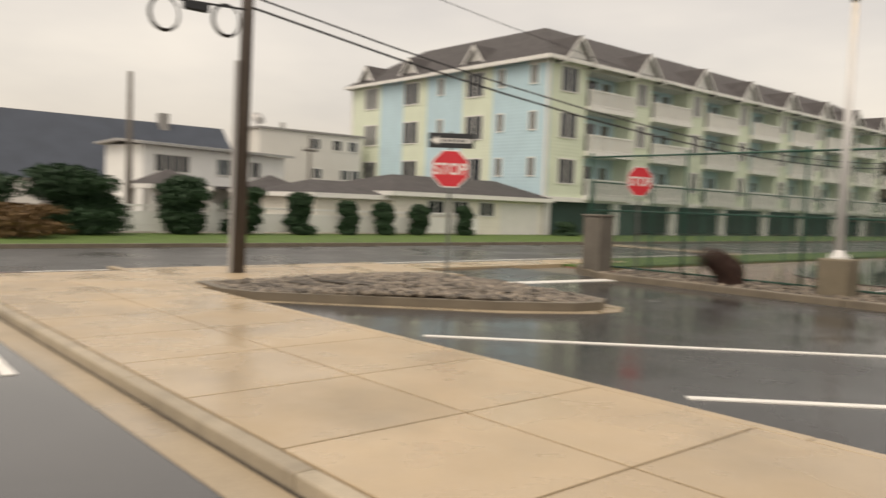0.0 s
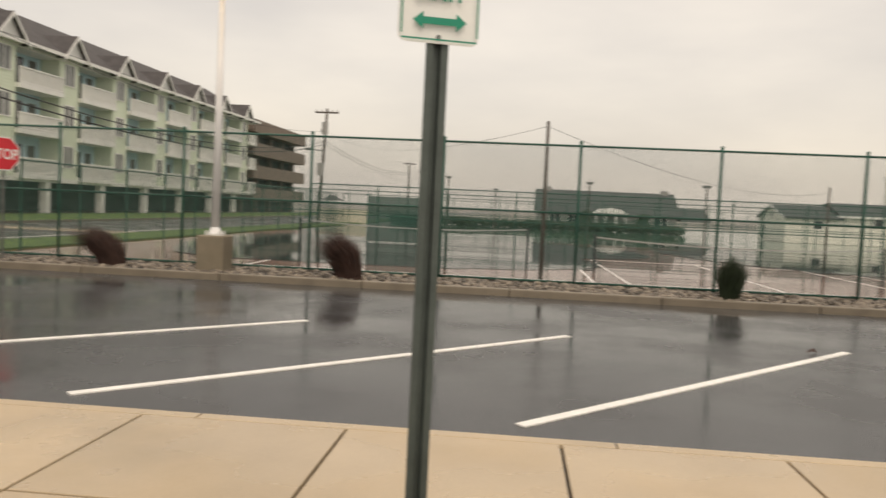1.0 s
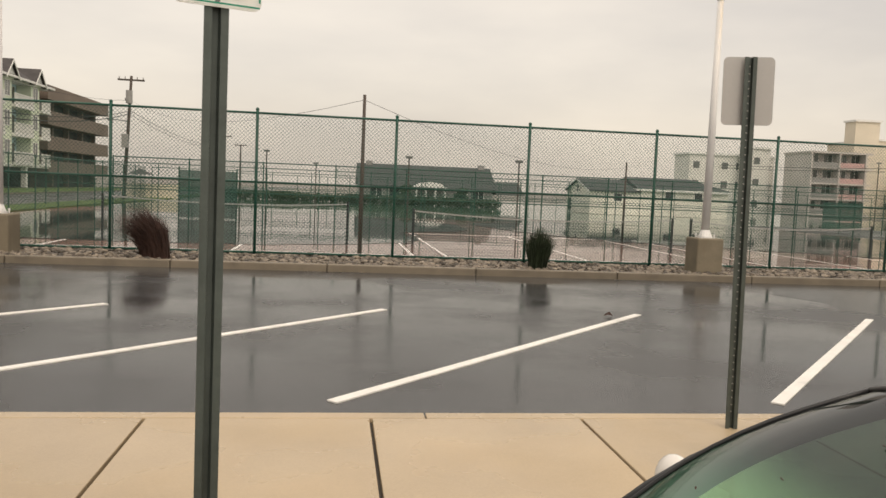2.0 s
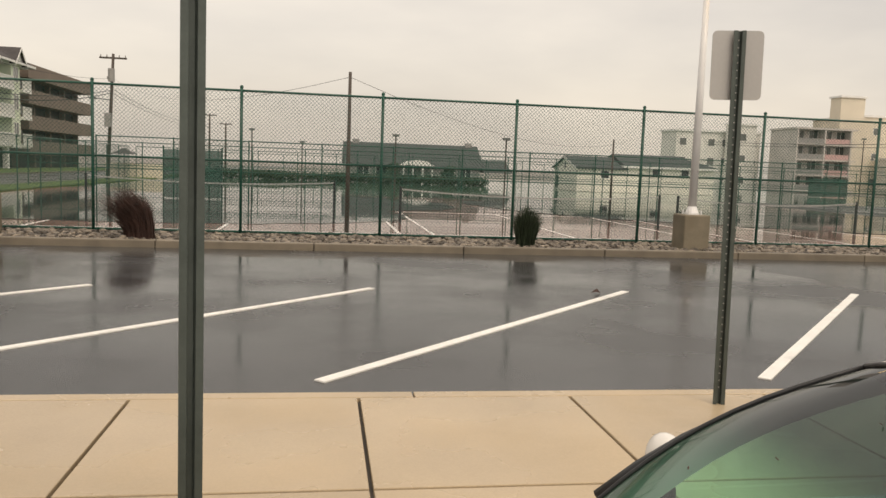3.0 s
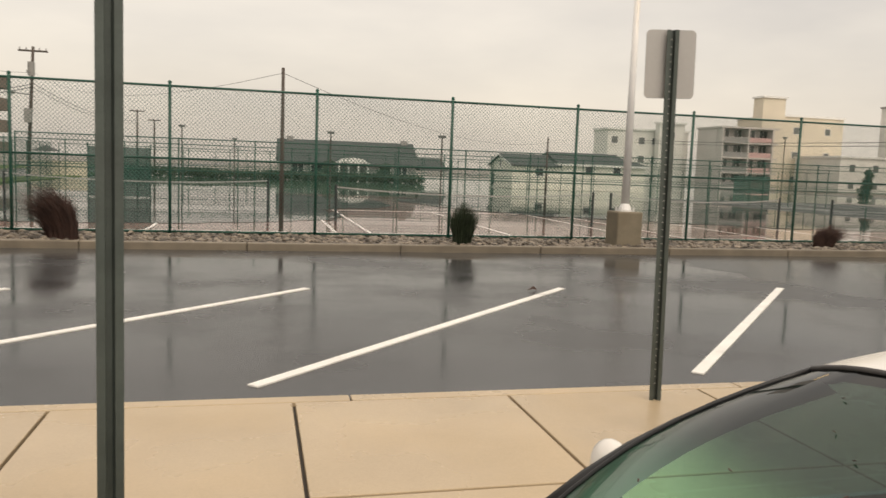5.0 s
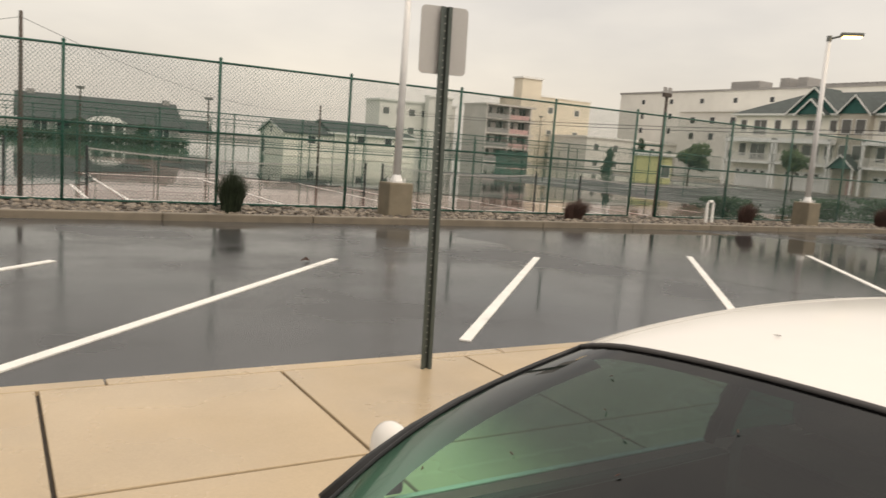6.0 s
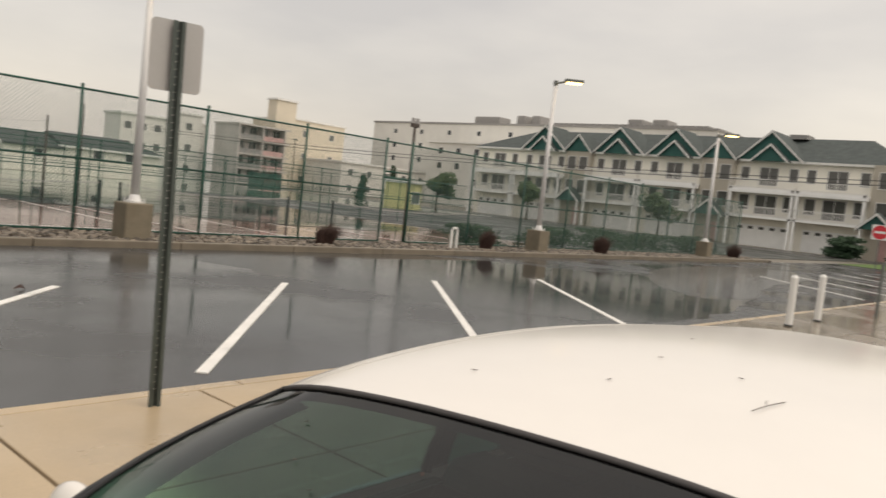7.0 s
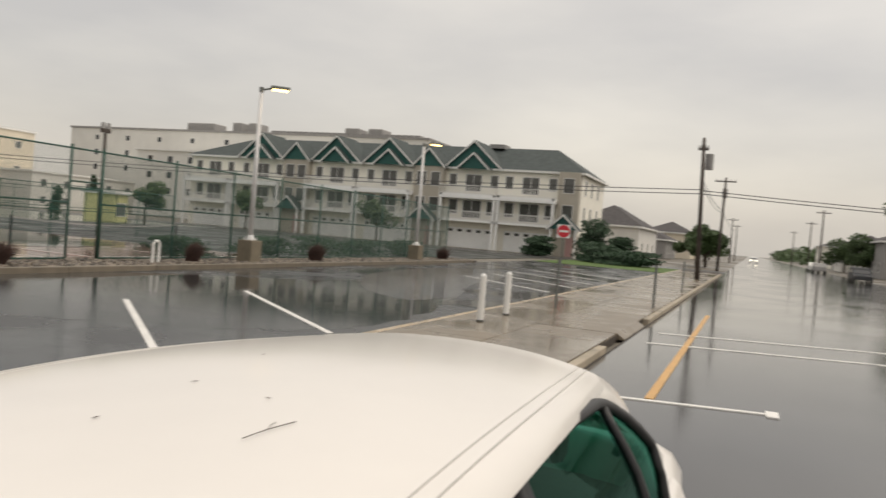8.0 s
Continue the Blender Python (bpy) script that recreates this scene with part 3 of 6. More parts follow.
def link_mesh(w, h, pitch, r):
    """Crossing wires cut off at the panel's rim, each a thin three-sided bar."""
    V, F = [], []

    def bar(x0, z0, x1, z1, y):
        o = len(V)
        d = Vector((x1 - x0, z1 - z0)).normalized() * r
        for (x, z) in ((x0, z0), (x1, z1)):
            V.extend([(x - d.y, y, z + d.x), (x + d.y, y, z - d.x), (x, y - 1.6 * r, z)])
        F.extend([(o, o + 1, o + 4, o + 3), (o + 1, o + 2, o + 5, o + 4), (o + 2, o, o + 3, o + 5)])
    c = -h
    while c < w:
        a0, a1 = max(0.0, c), min(w, c + h)
        if a1 - a0 > 0.02:
            bar(a0, a0 - c, a1, a1 - c, -0.004)
            bar(a0, h - (a0 - c), a1, h - (a1 - c), 0.004)
        c += pitch
    me = bpy.data.meshes.new("chain_link")
    me.from_pydata(V, [], F)
    me.materials.append(WIRE)
    return me


fence = thing("chain_link_fence", "tall green vinyl-coated chain-link court fence in rock bed", "fence")
bm = bmx()
tube(bm, (0, 0, 0.0), (0, 0, FT + 0.03), 0.034, n=10)
bmesh.ops.create_uvsphere(bm, u_segments=8, v_segments=5, radius=0.042, matrix=Matrix.Translation((0, 0, FT + 0.03)))
post_me = mesh_of(bm, "post", GREEN, True)
bm = bmx()
tube(bm, (0, 0, 0), (SP, 0, 0), 0.026, n=8)
rail_me = mesh_of(bm, "rail", GREEN, True)
mesh_me = link_mesh(SP, FT - FB, 0.085, 0.0038)
POSTS = [1.40 + SP * (k - 3) for k in range(-2, 9)] + [18.05 + SP * k for k in range(0, 10)]
for x, nxt in zip(POSTS, POSTS[1:] + [None]):
    share("post", post_me, fence, x, FY, 0.05)
    if nxt is None:
        continue
    f = (nxt - x) / SP
    share("top_rail", rail_me, fence, x, FY, FT, s=(f, 1, 1))
    if f > 0.9:
        share("chain_link", mesh_me, fence, x, FY - 0.03, FB)
        share("middle_rail", rail_me, fence, x, FY, 1.74)
        share("bottom_rail", rail_me, fence, x, FY, FB + 0.02)
    else:
        share("gate_head_rail", rail_me, fence, x, FY, 2.35, s=(f, 1, 1))
        share("gate_head_rail", rail_me, fence, x, FY, 2.15, s=(f, 1, 1))

# ---- lamp posts ----
def lamp_post(x, y):
    th = thing("lamp_post", "white tapered lamp post, lit warm, on a concrete block", "street lamp", x, y, 0.1, group="lot lamps")
    bm = bmx()
    box(bm, -0.31, 0.31, -0.31, 0.31, -0.1, 0.80, 0.03)
    part("concrete_base", bm, BLOCK, th, "rough square concrete block")
    bm = bmx()
    tube(bm, (0, 0, 0.80), (0, 0, 0.84), 0.17, 0.17, 12)
    tube(bm, (0, 0, 0.84), (0, 0, 0.98), 0.15, 0.095, 12)
    for a in range(4):
        c, s = 0.21 * math.cos(a * math.pi / 2 + .78), 0.21 * math.sin(a * math.pi / 2 + .78)
        tube(bm, (c, s, 0.8), (c, s, 0.9), 0.02, 0.02, 6)
    part("base_flange", bm, LAMPWHITE, th, smooth=False)
    bm = bmx()
    tube(bm, (0, 0, 0.9), (0, 0, 6.25), 0.095, 0.065, 14)
    part("pole", bm, LAMPWHITE, th, smooth=True)
    d = Vector((0.67, -0.74, 0)).normalized()
    bm = bmx()
    tube(bm, (0, 0, 6.2), (d.x * 0.35, d.y * 0.35, 6.3), 0.035, 0.035, 8)
    tube(bm, (0, 0, 6.12), (0, 0, 6.3), 0.08, 0.08, 12)
    part("arm", bm, STEEL, th)
    m = Matrix.Translation((d.x * 0.66, d.y * 0.66, 6.34)) @ Matrix.Rotation(math.atan2(d.y, d.x), 4, "Z")
    bm = bmx()
    box(bm, -0.34, 0.34, -0.19, 0.19, -0.05, 0.06, 0.03)
    bm.transform(m)
    part("lamp_head", bm, STEEL, th, "grey shoebox lamp head")
    bm = bmx()
    box(bm, -0.27, 0.29, -0.15, 0.15, -0.10, -0.045, 0.02)
    bm.transform(m)
    part("lamp_glass", bm, LAMPGLOW, th, "warm glowing lens")
    return th


for lx in (-6.66, 8.45, 24.0, 38.9):
    lamp_post(lx, 16.95)


# ---- sign posts ----
def channel_post(parent, height, label, holes=True):
    bm = bmx()
    w, d, t = 0.042, 0.03, 0.008
    prism(bm, [(-w, 0), (-w * 0.45, 0), (-w * 0.32, d), (w * 0.32, d), (w * 0.45, 0), (w, 0), (w, -t), (w * 0.36, -t), (w * 0.24, d - t), (-w * 0.24, d - t), (-w * 0.36, -t), (-w, -t)], "z", 0.0, height)
    ob = part("post", bm, CHANNEL, parent, label)
    if not holes:
        return ob
    bm = bmx()
    z = 0.12
    while z < height - 0.03:
        tube(bm, (0, d - t - 0.004, z), (0, d - t - 0.001, z), 0.0055, 0.0055, 6)
        z += 0.0508
    tagged(part("post_holes", bm, HOLE, ob, "row of punched holes"), kind="stuff")
    return ob


def rounded_plate(bm, w, h, t, r, z):
    pts = []
    for cx, cz, a0 in ((w - r, h - r, 0), (-w + r, h - r, 90), (-w + r, -h + r, 180), (w - r, -h + r, 270)):
        for k in range(5):
            a = radians(a0 + 22.5 * k)
            pts.append((cx + r * math.cos(a), z + cz + r * math.sin(a)))
    return prism(bm, pts, "y", -t / 2, t / 2)


def letters(text, size, material, parent, x, y, z, rz=0, name="lettering", wide=1.0):
    cu = bpy.data.curves.new(name, "FONT")
    cu.body, cu.size, cu.align_x, cu.extrude, cu.offset = text, size, "CENTER", 0.001, size * 0.018
    tmp = bpy.data.objects.new(name, cu)
    me = bpy.data.meshes.new_from_object(tmp)
    bpy.data.objects.remove(tmp)
    me.materials.clear()
    me.materials.append(material)
    ob = new(name, me)
    ob.parent = parent
    ob.matrix_basis = Matrix.LocRotScale((x, y, z), Euler((radians(90), 0, radians(rz))), (wide, 1, 1))
    return ob


# near sign: green lettering towards the road
s1 = thing("time_limit_sign", "white and green time limit sign on a steel channel post", "road sign", -0.315, 3.09, 0.12)
s1.rotation_euler = (0, radians(0.2), radians(18))
channel_post(s1, 2.72, "dark galvanised steel channel post", False)
bm = bmx()
rounded_plate(bm, 0.152, 0.228, 0.003, 0.03, 2.44)
plate = part("sign_plate", bm, WHITE, s1, "white sign plate")
plate.location = (0, -0.014, 0)
bm = bmx()
for a, b, c, d in ((-0.142, 0.142, 0.214, 0.22), (-0.142, 0.142, -0.22, -0.214), (-0.145, -0.139, -0.2, 0.2), (0.139, 0.145, -0.2, 0.2)):
    box(bm, a, b, -0.0175, -0.0157, 2.44 + c, 2.44 + d)
part("sign_border", bm, SIGNGREEN, plate, "green border")
bm = bmx()
prism(bm, [(-0.1, 2.29), (-0.062, 2.322), (-0.062, 2.303), (0.062, 2.303), (0.062, 2.322), (0.1, 2.29), (0.062, 2.258), (0.062, 2.277), (-0.062, 2.277), (-0.062, 2.258)], "y", -0.0178, -0.0158)
part("double_arrow", bm, SIGNGREEN, plate, "green two-headed arrow")
letters("LIMIT", 0.085, SIGNGREEN, plate, 0, -0.0165, 2.365, wide=0.95)
bm = bmx()
tube(bm, (0, -0.012, 2.235), (0, -0.022, 2.235), 0.009, 0.009, 8)
part("bolt", bm, STEEL, s1)
# further sign seen from behind
s2 = thing("parking_sign", "grey aluminium sign seen from behind on channel post", "road sign", 2.965, 5.36, 0.12)
s2.rotation_euler = (0, radians(-0.9), radians(-12))
channel_post(s2, 2.62, "dark punched steel channel post")
bm = bmx()
rounded_plate(bm, 0.175, 0.235, 0.003, 0.035, 2.39)
pl2 = part("sign_plate", bm, ALU, s2, "bare aluminium sign back")
pl2.location = (0, 0.034, 0)


def stop_sign(x, y, rz, z, with_arrow, label):
    th = thing("stop_sign", label, "road sign", x, y, 0.1)
    th.rotation_euler = (0, 0, radians(rz))
    bm = bmx()
    box(bm, -0.03, 0.03, 0.0, 0.03, 0, z + (0.75 if with_arrow else 0.35), 0.004)
    part("post", bm, STEEL, th)
    for nm, rad, ma, y0, y1 in (("sign_rim", 0.412, WHITE, -0.006, 0.0), ("sign_face", 0.385, RED, -0.009, -0.006)):
        bm = bmx()
        prism(bm, [(rad * math.cos(radians(22.5 + 45 * k)), z + rad * math.sin(radians(22.5 + 45 * k))) for k in range(8)], "y", y0, y1)
        face = part(nm, bm, ma, th)
    letters("STOP", 0.33, WHITE, face, 0, -0.0105, z - 0.115, wide=0.86)
    if with_arrow:
        bm = bmx()
        box(bm, -0.46, 0.46, -0.008, 0.0, z + 0.42, z + 0.72, 0.002)
        pl = part("one_way_plate", bm, BLACK, th, "black one-way plate")
        bm = bmx()
        prism(bm, [(-0.42, z + 0.57), (-0.27, z + 0.66), (-0.27, z + 0.615), (0.4, z + 0.615), (0.4, z + 0.525), (-0.27, z + 0.525), (-0.27, z + 0.48)], "y", -0.011, -0.008)
        part("white_arrow", bm, WHITE, pl, "white left-pointing arrow")
        for k in range(6):
            bm = bmx()
            box(bm, -0.2 + k * 0.09, -0.145 + k * 0.09, -0.0135, -0.011, z + 0.54, z + 0.6)
            part("lettering_bar", bm, BLACK, pl)
    return th


stop_sign(-11.75, 10.47, 49, 2.36, True, "red stop sign with one-way plate in the island")
stop_sign(-11.7, 16.95, 70, 2.42, False, "red stop sign on a post in the rock bed")
th = thing("no_entry_sign", "red and white no-entry sign on a post", "road sign", 46.0, 10.6, 0.0)
th.rotation_euler = (0, 0, radians(-76))
bm = bmx()
box(bm, -0.03, 0.03, 0.0, 0.04, 0, 2.75)
part("post", bm, STEEL, th)
bm = bmx()
rounded_plate(bm, 0.4, 0.4, 0.006, 0.05, 2.35)
pl = part("sign_plate", bm, WHITE, th)
bm = bmx()
prism(bm, [(0.37 * math.cos(k * 0.2618), 2.35 + 0.37 * math.sin(k * 0.2618)) for k in range(24)], "y", -0.008, -0.004)
pl = part("red_disc", bm, RED, pl)
bm = bmx()
box(bm, -0.28, 0.28, -0.012, -0.0082, 2.29, 2.41)
part("white_bar", bm, WHITE, th)
for bx, by in ((23.0, 2.62), (19.6, 4.6), (34, 2.7)):
    th = thing("bare_sign_post", "thin dark steel post in the pavement", "post", bx, by, 0.1, group="bare posts")
    bm = bmx()
    tube(bm, (0, 0, 0), (0, 0, 1.25), 0.035, 0.035, 8)
    part("post", bm, STEEL, th)

# bollards and standpipe
for bx, by in ((14.86, 4.96), (16.6, 4.97)):
    th = thing("bollard", "white plastic-sleeved bollard on the pavement", "bollard", bx, by, 0.12, group="white bollards")
    bm = bmx()
    tube(bm, (0, 0, 0), (0, 0, 0.88), 0.065, 0.065, 16)
    tube(bm, (0, 0, 0.88), (0, 0, 0.93), 0.065, 0.035, 16)
    part("sleeve", bm, WHITE, th, smooth=False)
    bm = bmx()
    tube(bm, (0, 0, 0), (0, 0, 0.03), 0.075, 0.075, 16)
    part("base_ring", bm, BLACK, th)
th = thing("standpipe", "white bent standpipe beside the fence", "pipe", 19.1, 16.9, 0.1)
bm = bmx()
line_tube(bm, [(0, 0, 0), (0, 0, 0.62), (0.06, 0, 0.68), (0.2, 0, 0.68), (0.26, 0, 0.62), (0.26, 0, 0.0)], 0.045, 8)
part("pipe", bm, WHITE, th)
th = thing("pillar", "square rough concrete pillar at the fence end", "pillar", -12.95, 16.95, 0.05)
bm = bmx()
box(bm, -0.29, 0.29, -0.29, 0.29, -0.1, 1.52, 0.02)
part("shaft", bm, PILLAR, th)
bm = bmx()
box(bm, -0.32, 0.32, -0.32, 0.32, 1.52, 1.58, 0.02)
part("cap", bm, PILLAR, th)


# ---- clumps of ornamental grass ----
def grass_clump(x, y, h, w, lean, material, seed, label, n=520):
    r = random.Random(seed)
    V, F = [], []
    for _ in range(n):
        a, q = r.uniform(0, 6.283), r.random() ** 0.6
        bx, by = 0.34 * w * q * math.cos(a), 0.34 * w * q * math.sin(a)
        hh = h * r.uniform(0.55, 1.0) * (1.0 - 0.25 * q)
        ox, oy = bx * r.uniform(0.1, 1.3) + lean[0] * r.uniform(0.5, 1.3), by * r.uniform(0.1, 1.3) + lean[1] * r.uniform(0.5, 1.3)
        tw = r.uniform(0, 3.14)
        wx, wy = 0.007 * math.cos(tw), 0.007 * math.sin(tw)
        o = len(V)
        for k in range(5):
            t = k / 4
            px, py, pz = bx + ox * t * t, by + oy * t * t, hh * (t - 0.18 * t ** 3 * (1 + abs(lean[0])))
            f = 1 - 0.85 * t
            V += [(px - wx * f, py - wy * f, pz), (px + wx * f, py + wy * f, pz)]
        F += [(o + 2 * k, o + 2 * k + 1, o + 2 * k + 3, o + 2 * k + 2) for k in range(4)]
    me = bpy.data.meshes.new("grass_clump")
    me.from_pydata(V, [], F)
    me.materials.append(material)
    ob = new("grass_clump", me)
    ob.location = (x, y, 0.1)
    return tagged(ob, label, "ornamental grass", group="grass clumps in the rock bed")


grass_clump(-9.05, 16.95, 1.45, 0.85, (-0.8, 0), DEADGRASS, 1, "wilted brown grass clump bent over in the stones", 1800)
grass_clump(-3.55, 16.75, 1.5, 0.85, (-0.42, 0), DEADGRASS, 2, "dark brown grass clump leaning in the stones", 2200)
grass_clump(4.5, 16.7, 1.22, 0.6, (0.02, 0), GREENGRASS, 3, "upright dark green grass clump in the stones", 2000)
grass_clump(13.95, 17.0, 0.85, 0.7, (0.3, 0), DEADGRASS, 4, "low brown grass clump in the stones", 1400)
grass_clump(20.9, 16.9, 1.0, 0.6, (0.2, 0), DEADGRASS, 5, "low brown grass clump in the stones", 1200)
grass_clump(28.5, 16.9, 1.1, 0.8, (0.2, 0), DEADGRASS, 6, "low brown grass clump in the stones", 1200)
grass_clump(42.7, 16.9, 1.1, 0.9, (0.2, 0), DEADGRASS, 7, "low brown grass clump in the stones", 1000)


# ---- poles and wires ----
def sag(a, b, drop, n=14):
    a, b = Vector(a), Vector(b)
    return [tuple(a.lerp(b, t / n) - Vector((0, 0, drop * 4 * (t / n) * (1 - t / n)))) for t in range(n + 1)]


def wire(a, b, drop, r, label="black overhead cable between poles"):
    bm = bmx()
    line_tube(bm, sag(a, b, drop), r, 5)
    ob = part("cable", bm, CABLE)
    return tagged(ob, label, "cable", group="overhead cables")


def utility_pole(x, y, h, arms, label, r=0.15, lean=(0, 0), transformer=False, material=None, base=0.0):
    th = thing("utility_pole", label, "utility pole", x, y, base)
    bm = bmx()
    tube(bm, (0, 0, 0), (lean[0], lean[1], h), r, r * 0.65, 12)
    part("shaft", bm, material or WOOD, th, smooth=True)
    for z, half, ang in arms:
        c, s = math.cos(radians(ang)), math.sin(radians(ang))
        bm = bmx()
        box(bm, -half, half, -0.06, 0.06, -0.06, 0.06)
        bm.transform(Matrix.Translation((lean[0] * z / h, lean[1] * z / h, z)) @ Matrix.Rotation(radians(ang), 4, "Z"))
        arm = part("crossarm", bm, material or WOOD, th)
        for q in (-0.9, -0.45, 0.45, 0.9):
            bm = bmx()
            ix, iy = q * half * c + lean[0] * z / h, q * half * s + lean[1] * z / h
            tube(bm, (ix, iy, z + 0.06), (ix, iy, z + 0.24), 0.05, 0.03, 6)
            part("insulator", bm, GREYSIDE, arm)
    if transformer:
        bm = bmx()
        tube(bm, (0.35, -0.1, h * 0.78), (0.35, -0.1, h * 0.78 + 0.95), 0.24, 0.24, 12)
        box(bm, 0.05, 0.3, -0.15, 0, h * 0.8, h * 0.8 + 0.2)
        part("transformer", bm, GREYSIDE, th, "grey transformer can")
    return th


p0 = utility_pole(-15.3, 7.6, 9.5, [(9.0, 1.2, 0)], "dark wooden utility pole at the corner with grey conduit", 0.16, (0.05, 0.15), base=0.1)
bm = bmx()
tube(bm, (0.0, -0.17, 0), (0.03, -0.12, 4.5), 0.05, 0.05, 8)
part("conduit", bm, ALU, p0, "pale grey conduit")
up = utility_pole(-15.8, 61, 9.2, [(8.9, 0.95, 0)], "leaning wooden utility pole with crossarm and transformer", 0.15, (0.47, 0), True)
bm = bmx()
tube(bm, (0.25, -0.1, 5.85), (-0.75, -0.25, 5.95), 0.04, 0.03, 6)
box(bm, -1.15, -0.7, -0.35, -0.15, 5.85, 6.02, 0.03)
part("street_light_arm", bm, STEEL, up, "short arm with a small lamp")
bm = bmx()
box(bm, -0.1, 0.35, -0.42, -0.12, 3.9, 4.9, 0.03)
part("equipment_box", bm, GREYSIDE, up, "grey equipment box")
utility_pole(-15.2, 108, 7.9, [(7.7, 0.9, 0)], "far wooden utility pole with crossarm", 0.15)
utility_pole(-13.6, 112, 6.9, [(6.8, 0.8, 0)], "far wooden utility pole with crossarm", 0.15)
utility_pole(0.72, 20.4, 4.1, [], "slim dark pole standing inside the court", 0.06, base=-0.02)
utility_pole(18.38, 18.35, 4.0, [(3.95, 0.15, 0)], "dark pole beside the gate", 0.07, base=0.0)
utility_pole(50, 3.1, 8.6, [(7.9, 0.3, 80)], "wooden utility pole with transformer on the pavement", 0.15, (0, 0.3), True, base=0.1)
utility_pole(83, 3.2, 9.4, [(9.0, 1.0, 90)], "wooden utility pole with transformer down the street", 0.16, (0, -0.1), True)
for k, (px, py, ph) in enumerate(((130, -9.5, 9.5), (165, 4, 9), (170, -10.5, 9.5), (215, 4, 9.5), (235, -10.5, 9.5))):
    utility_pole(px, py, ph, [(ph - 0.4, 1.0, 90)], "far wooden utility pole down the street", 0.16)
for (ya, yb, za, zb, dr, rr) in ((7.7, 61, 5.98, 6.6, 1.9, 0.022), (7.7, 61, 5.75, 6.4, 1.95, 0.028), (7.7, 61, 7.5, 7.4, 1.5, 0.01), (61, 108, 6.4, 6.2, 0.8, 0.02), (61, 108, 6.7, 6.5, 0.8, 0.02), (7.7, -60, 5.68, 5.9, 0.9, 0.025)):
    wire((-15.2 if ya < 60 else -15.45, ya, za), (-15.45 if yb == 61 else -15.25, yb, zb), dr, rr)
for (xa, xb, za, zb, dr) in ((50, 83, 6.2, 6.2, 0.3), (50, 83, 5.9, 5.9, 0.35), (83, 165, 6.2, 6.4, 0.5), (165, 215, 6.4, 6.4, 0.4)):
    wire((xa, 3.3, za), (xb, 3.3, zb), dr, 0.025)
wire((50, 3.3, 5.55), (46, 90, 6.2), 0.9, 0.025)
wire((50, 3.3, 5.3), (46, 90, 5.9), 0.9, 0.025)
wire((50, 3.3, 5.5), (48, -60, 5.2), 0.9, 0.025)
wire((50, 3.3, 5.3), (48, -60, 5.0), 0.9, 0.025)
wire((0.72, 20.4, 3.95), (-15.3, 61, 7.4), 1.0, 0.006)
wire((0.72, 20.4, 3.95), (18.4, 46, 3.8), 0.9, 0.006)
# two coil loops of spare cable with a splice box
for cy, cz in ((5.9, 5.28), (7.2, 5.38)):
    th = thing("cable_loop", "ring of spare black cable hung on the overhead wire", "cable", -15.25, cy, cz, group="cable loops")
    for k in range(3):
        bm = bmx()
        pts = [(0.02 * k, 0.31 * math.cos(a * 0.3142) * (1 - 0.05 * k), 0.34 * math.sin(a * 0.3142) * (1 - 0.05 * k)) for a in range(21)]
        line_tube(bm, pts, 0.016, 5)
        part("coil", bm, CABLE if k else STEEL, th)
th = thing("splice_box", "black cable splice box on the overhead wire", "cable box", -15.25, 6.55, 5.55)
bm = bmx()
box(bm, -0.08, 0.08, -0.26, 0.26, -0.09, 0.09, 0.02)
part("box_body", bm, BLACK, th)

# ---- white parked saloon car ----
CY = 1.18


def grid_mesh(rows):
    bm = bmx()
    vs = [[bm.verts.new(p) for p in row] for row in rows]
    for a, b in zip(vs, vs[1:]):
        for i in range(len(a) - 1):
            bm.faces.new((a[i], a[i + 1], b[i + 1], b[i]))
    return bm


def lerp(a, b, t):
    return a + (b - a) * t


def table(tab, x):
    for (x0, *v0), (x1, *v1) in zip(tab, tab[1:]):
        if x <= x1:
            t = max(0.0, (x - x0) / (x1 - x0))
            t = t * t * (3 - 2 * t)
            return [lerp(a, b, t) for a, b in zip(v0, v1)]
    return list(tab[-1][1:])


car = thing("car", "white saloon car with green-tinted glass parked at the kerb", "car", 1.28 - 1.28 * math.cos(radians(1.2)), CY - 1.28 * math.sin(radians(1.2)), 0)
car.rotation_euler = (0, 0, radians(1.2))
# lower body: x, half width, deck height in the middle, shoulder height, sill height
BODY = [(-0.95, 0.55, 0.55, 0.5, 0.3), (-0.85, 0.72, 0.66, 0.6, 0.22), (-0.5, 0.84, 0.79, 0.70, 0.2), (0.1, 0.87, 0.90, 0.80, 0.2), (0.55, 0.88, 0.96, 0.86, 0.2), (1.4, 0.89, 0.97, 0.88, 0.2), (2.6, 0.89, 0.98, 0.90, 0.2),
        (3.5, 0.88, 1.0, 0.93, 0.22), (4.05, 0.84, 1.03, 0.96, 0.26), (4.3, 0.76, 1.0, 0.9, 0.34), (4.4, 0.62, 0.85, 0.78, 0.4)]
rows = []
for k in range(61):
    x = -0.95 + 5.35 * k / 60
    hw, zc, zs, zb = table(BODY, x)
    half = [(0.0, zc), (0.35 * hw, zc - 0.006), (0.62 * hw, zc - 0.02), (0.82 * hw, lerp(zc, zs, 0.5)), (0.93 * hw, zs), (0.985 * hw, zs - 0.07), (hw, zs - 0.2), (hw * 0.99, lerp(zs, zb, 0.6)), (hw * 0.96, zb + 0.05), (hw * 0.9, zb)]
    rows.append([(x, -y, z) for y, z in half[::-1]] + [(x, y, z) for y, z in half[1:]])
bm = grid_mesh(rows)
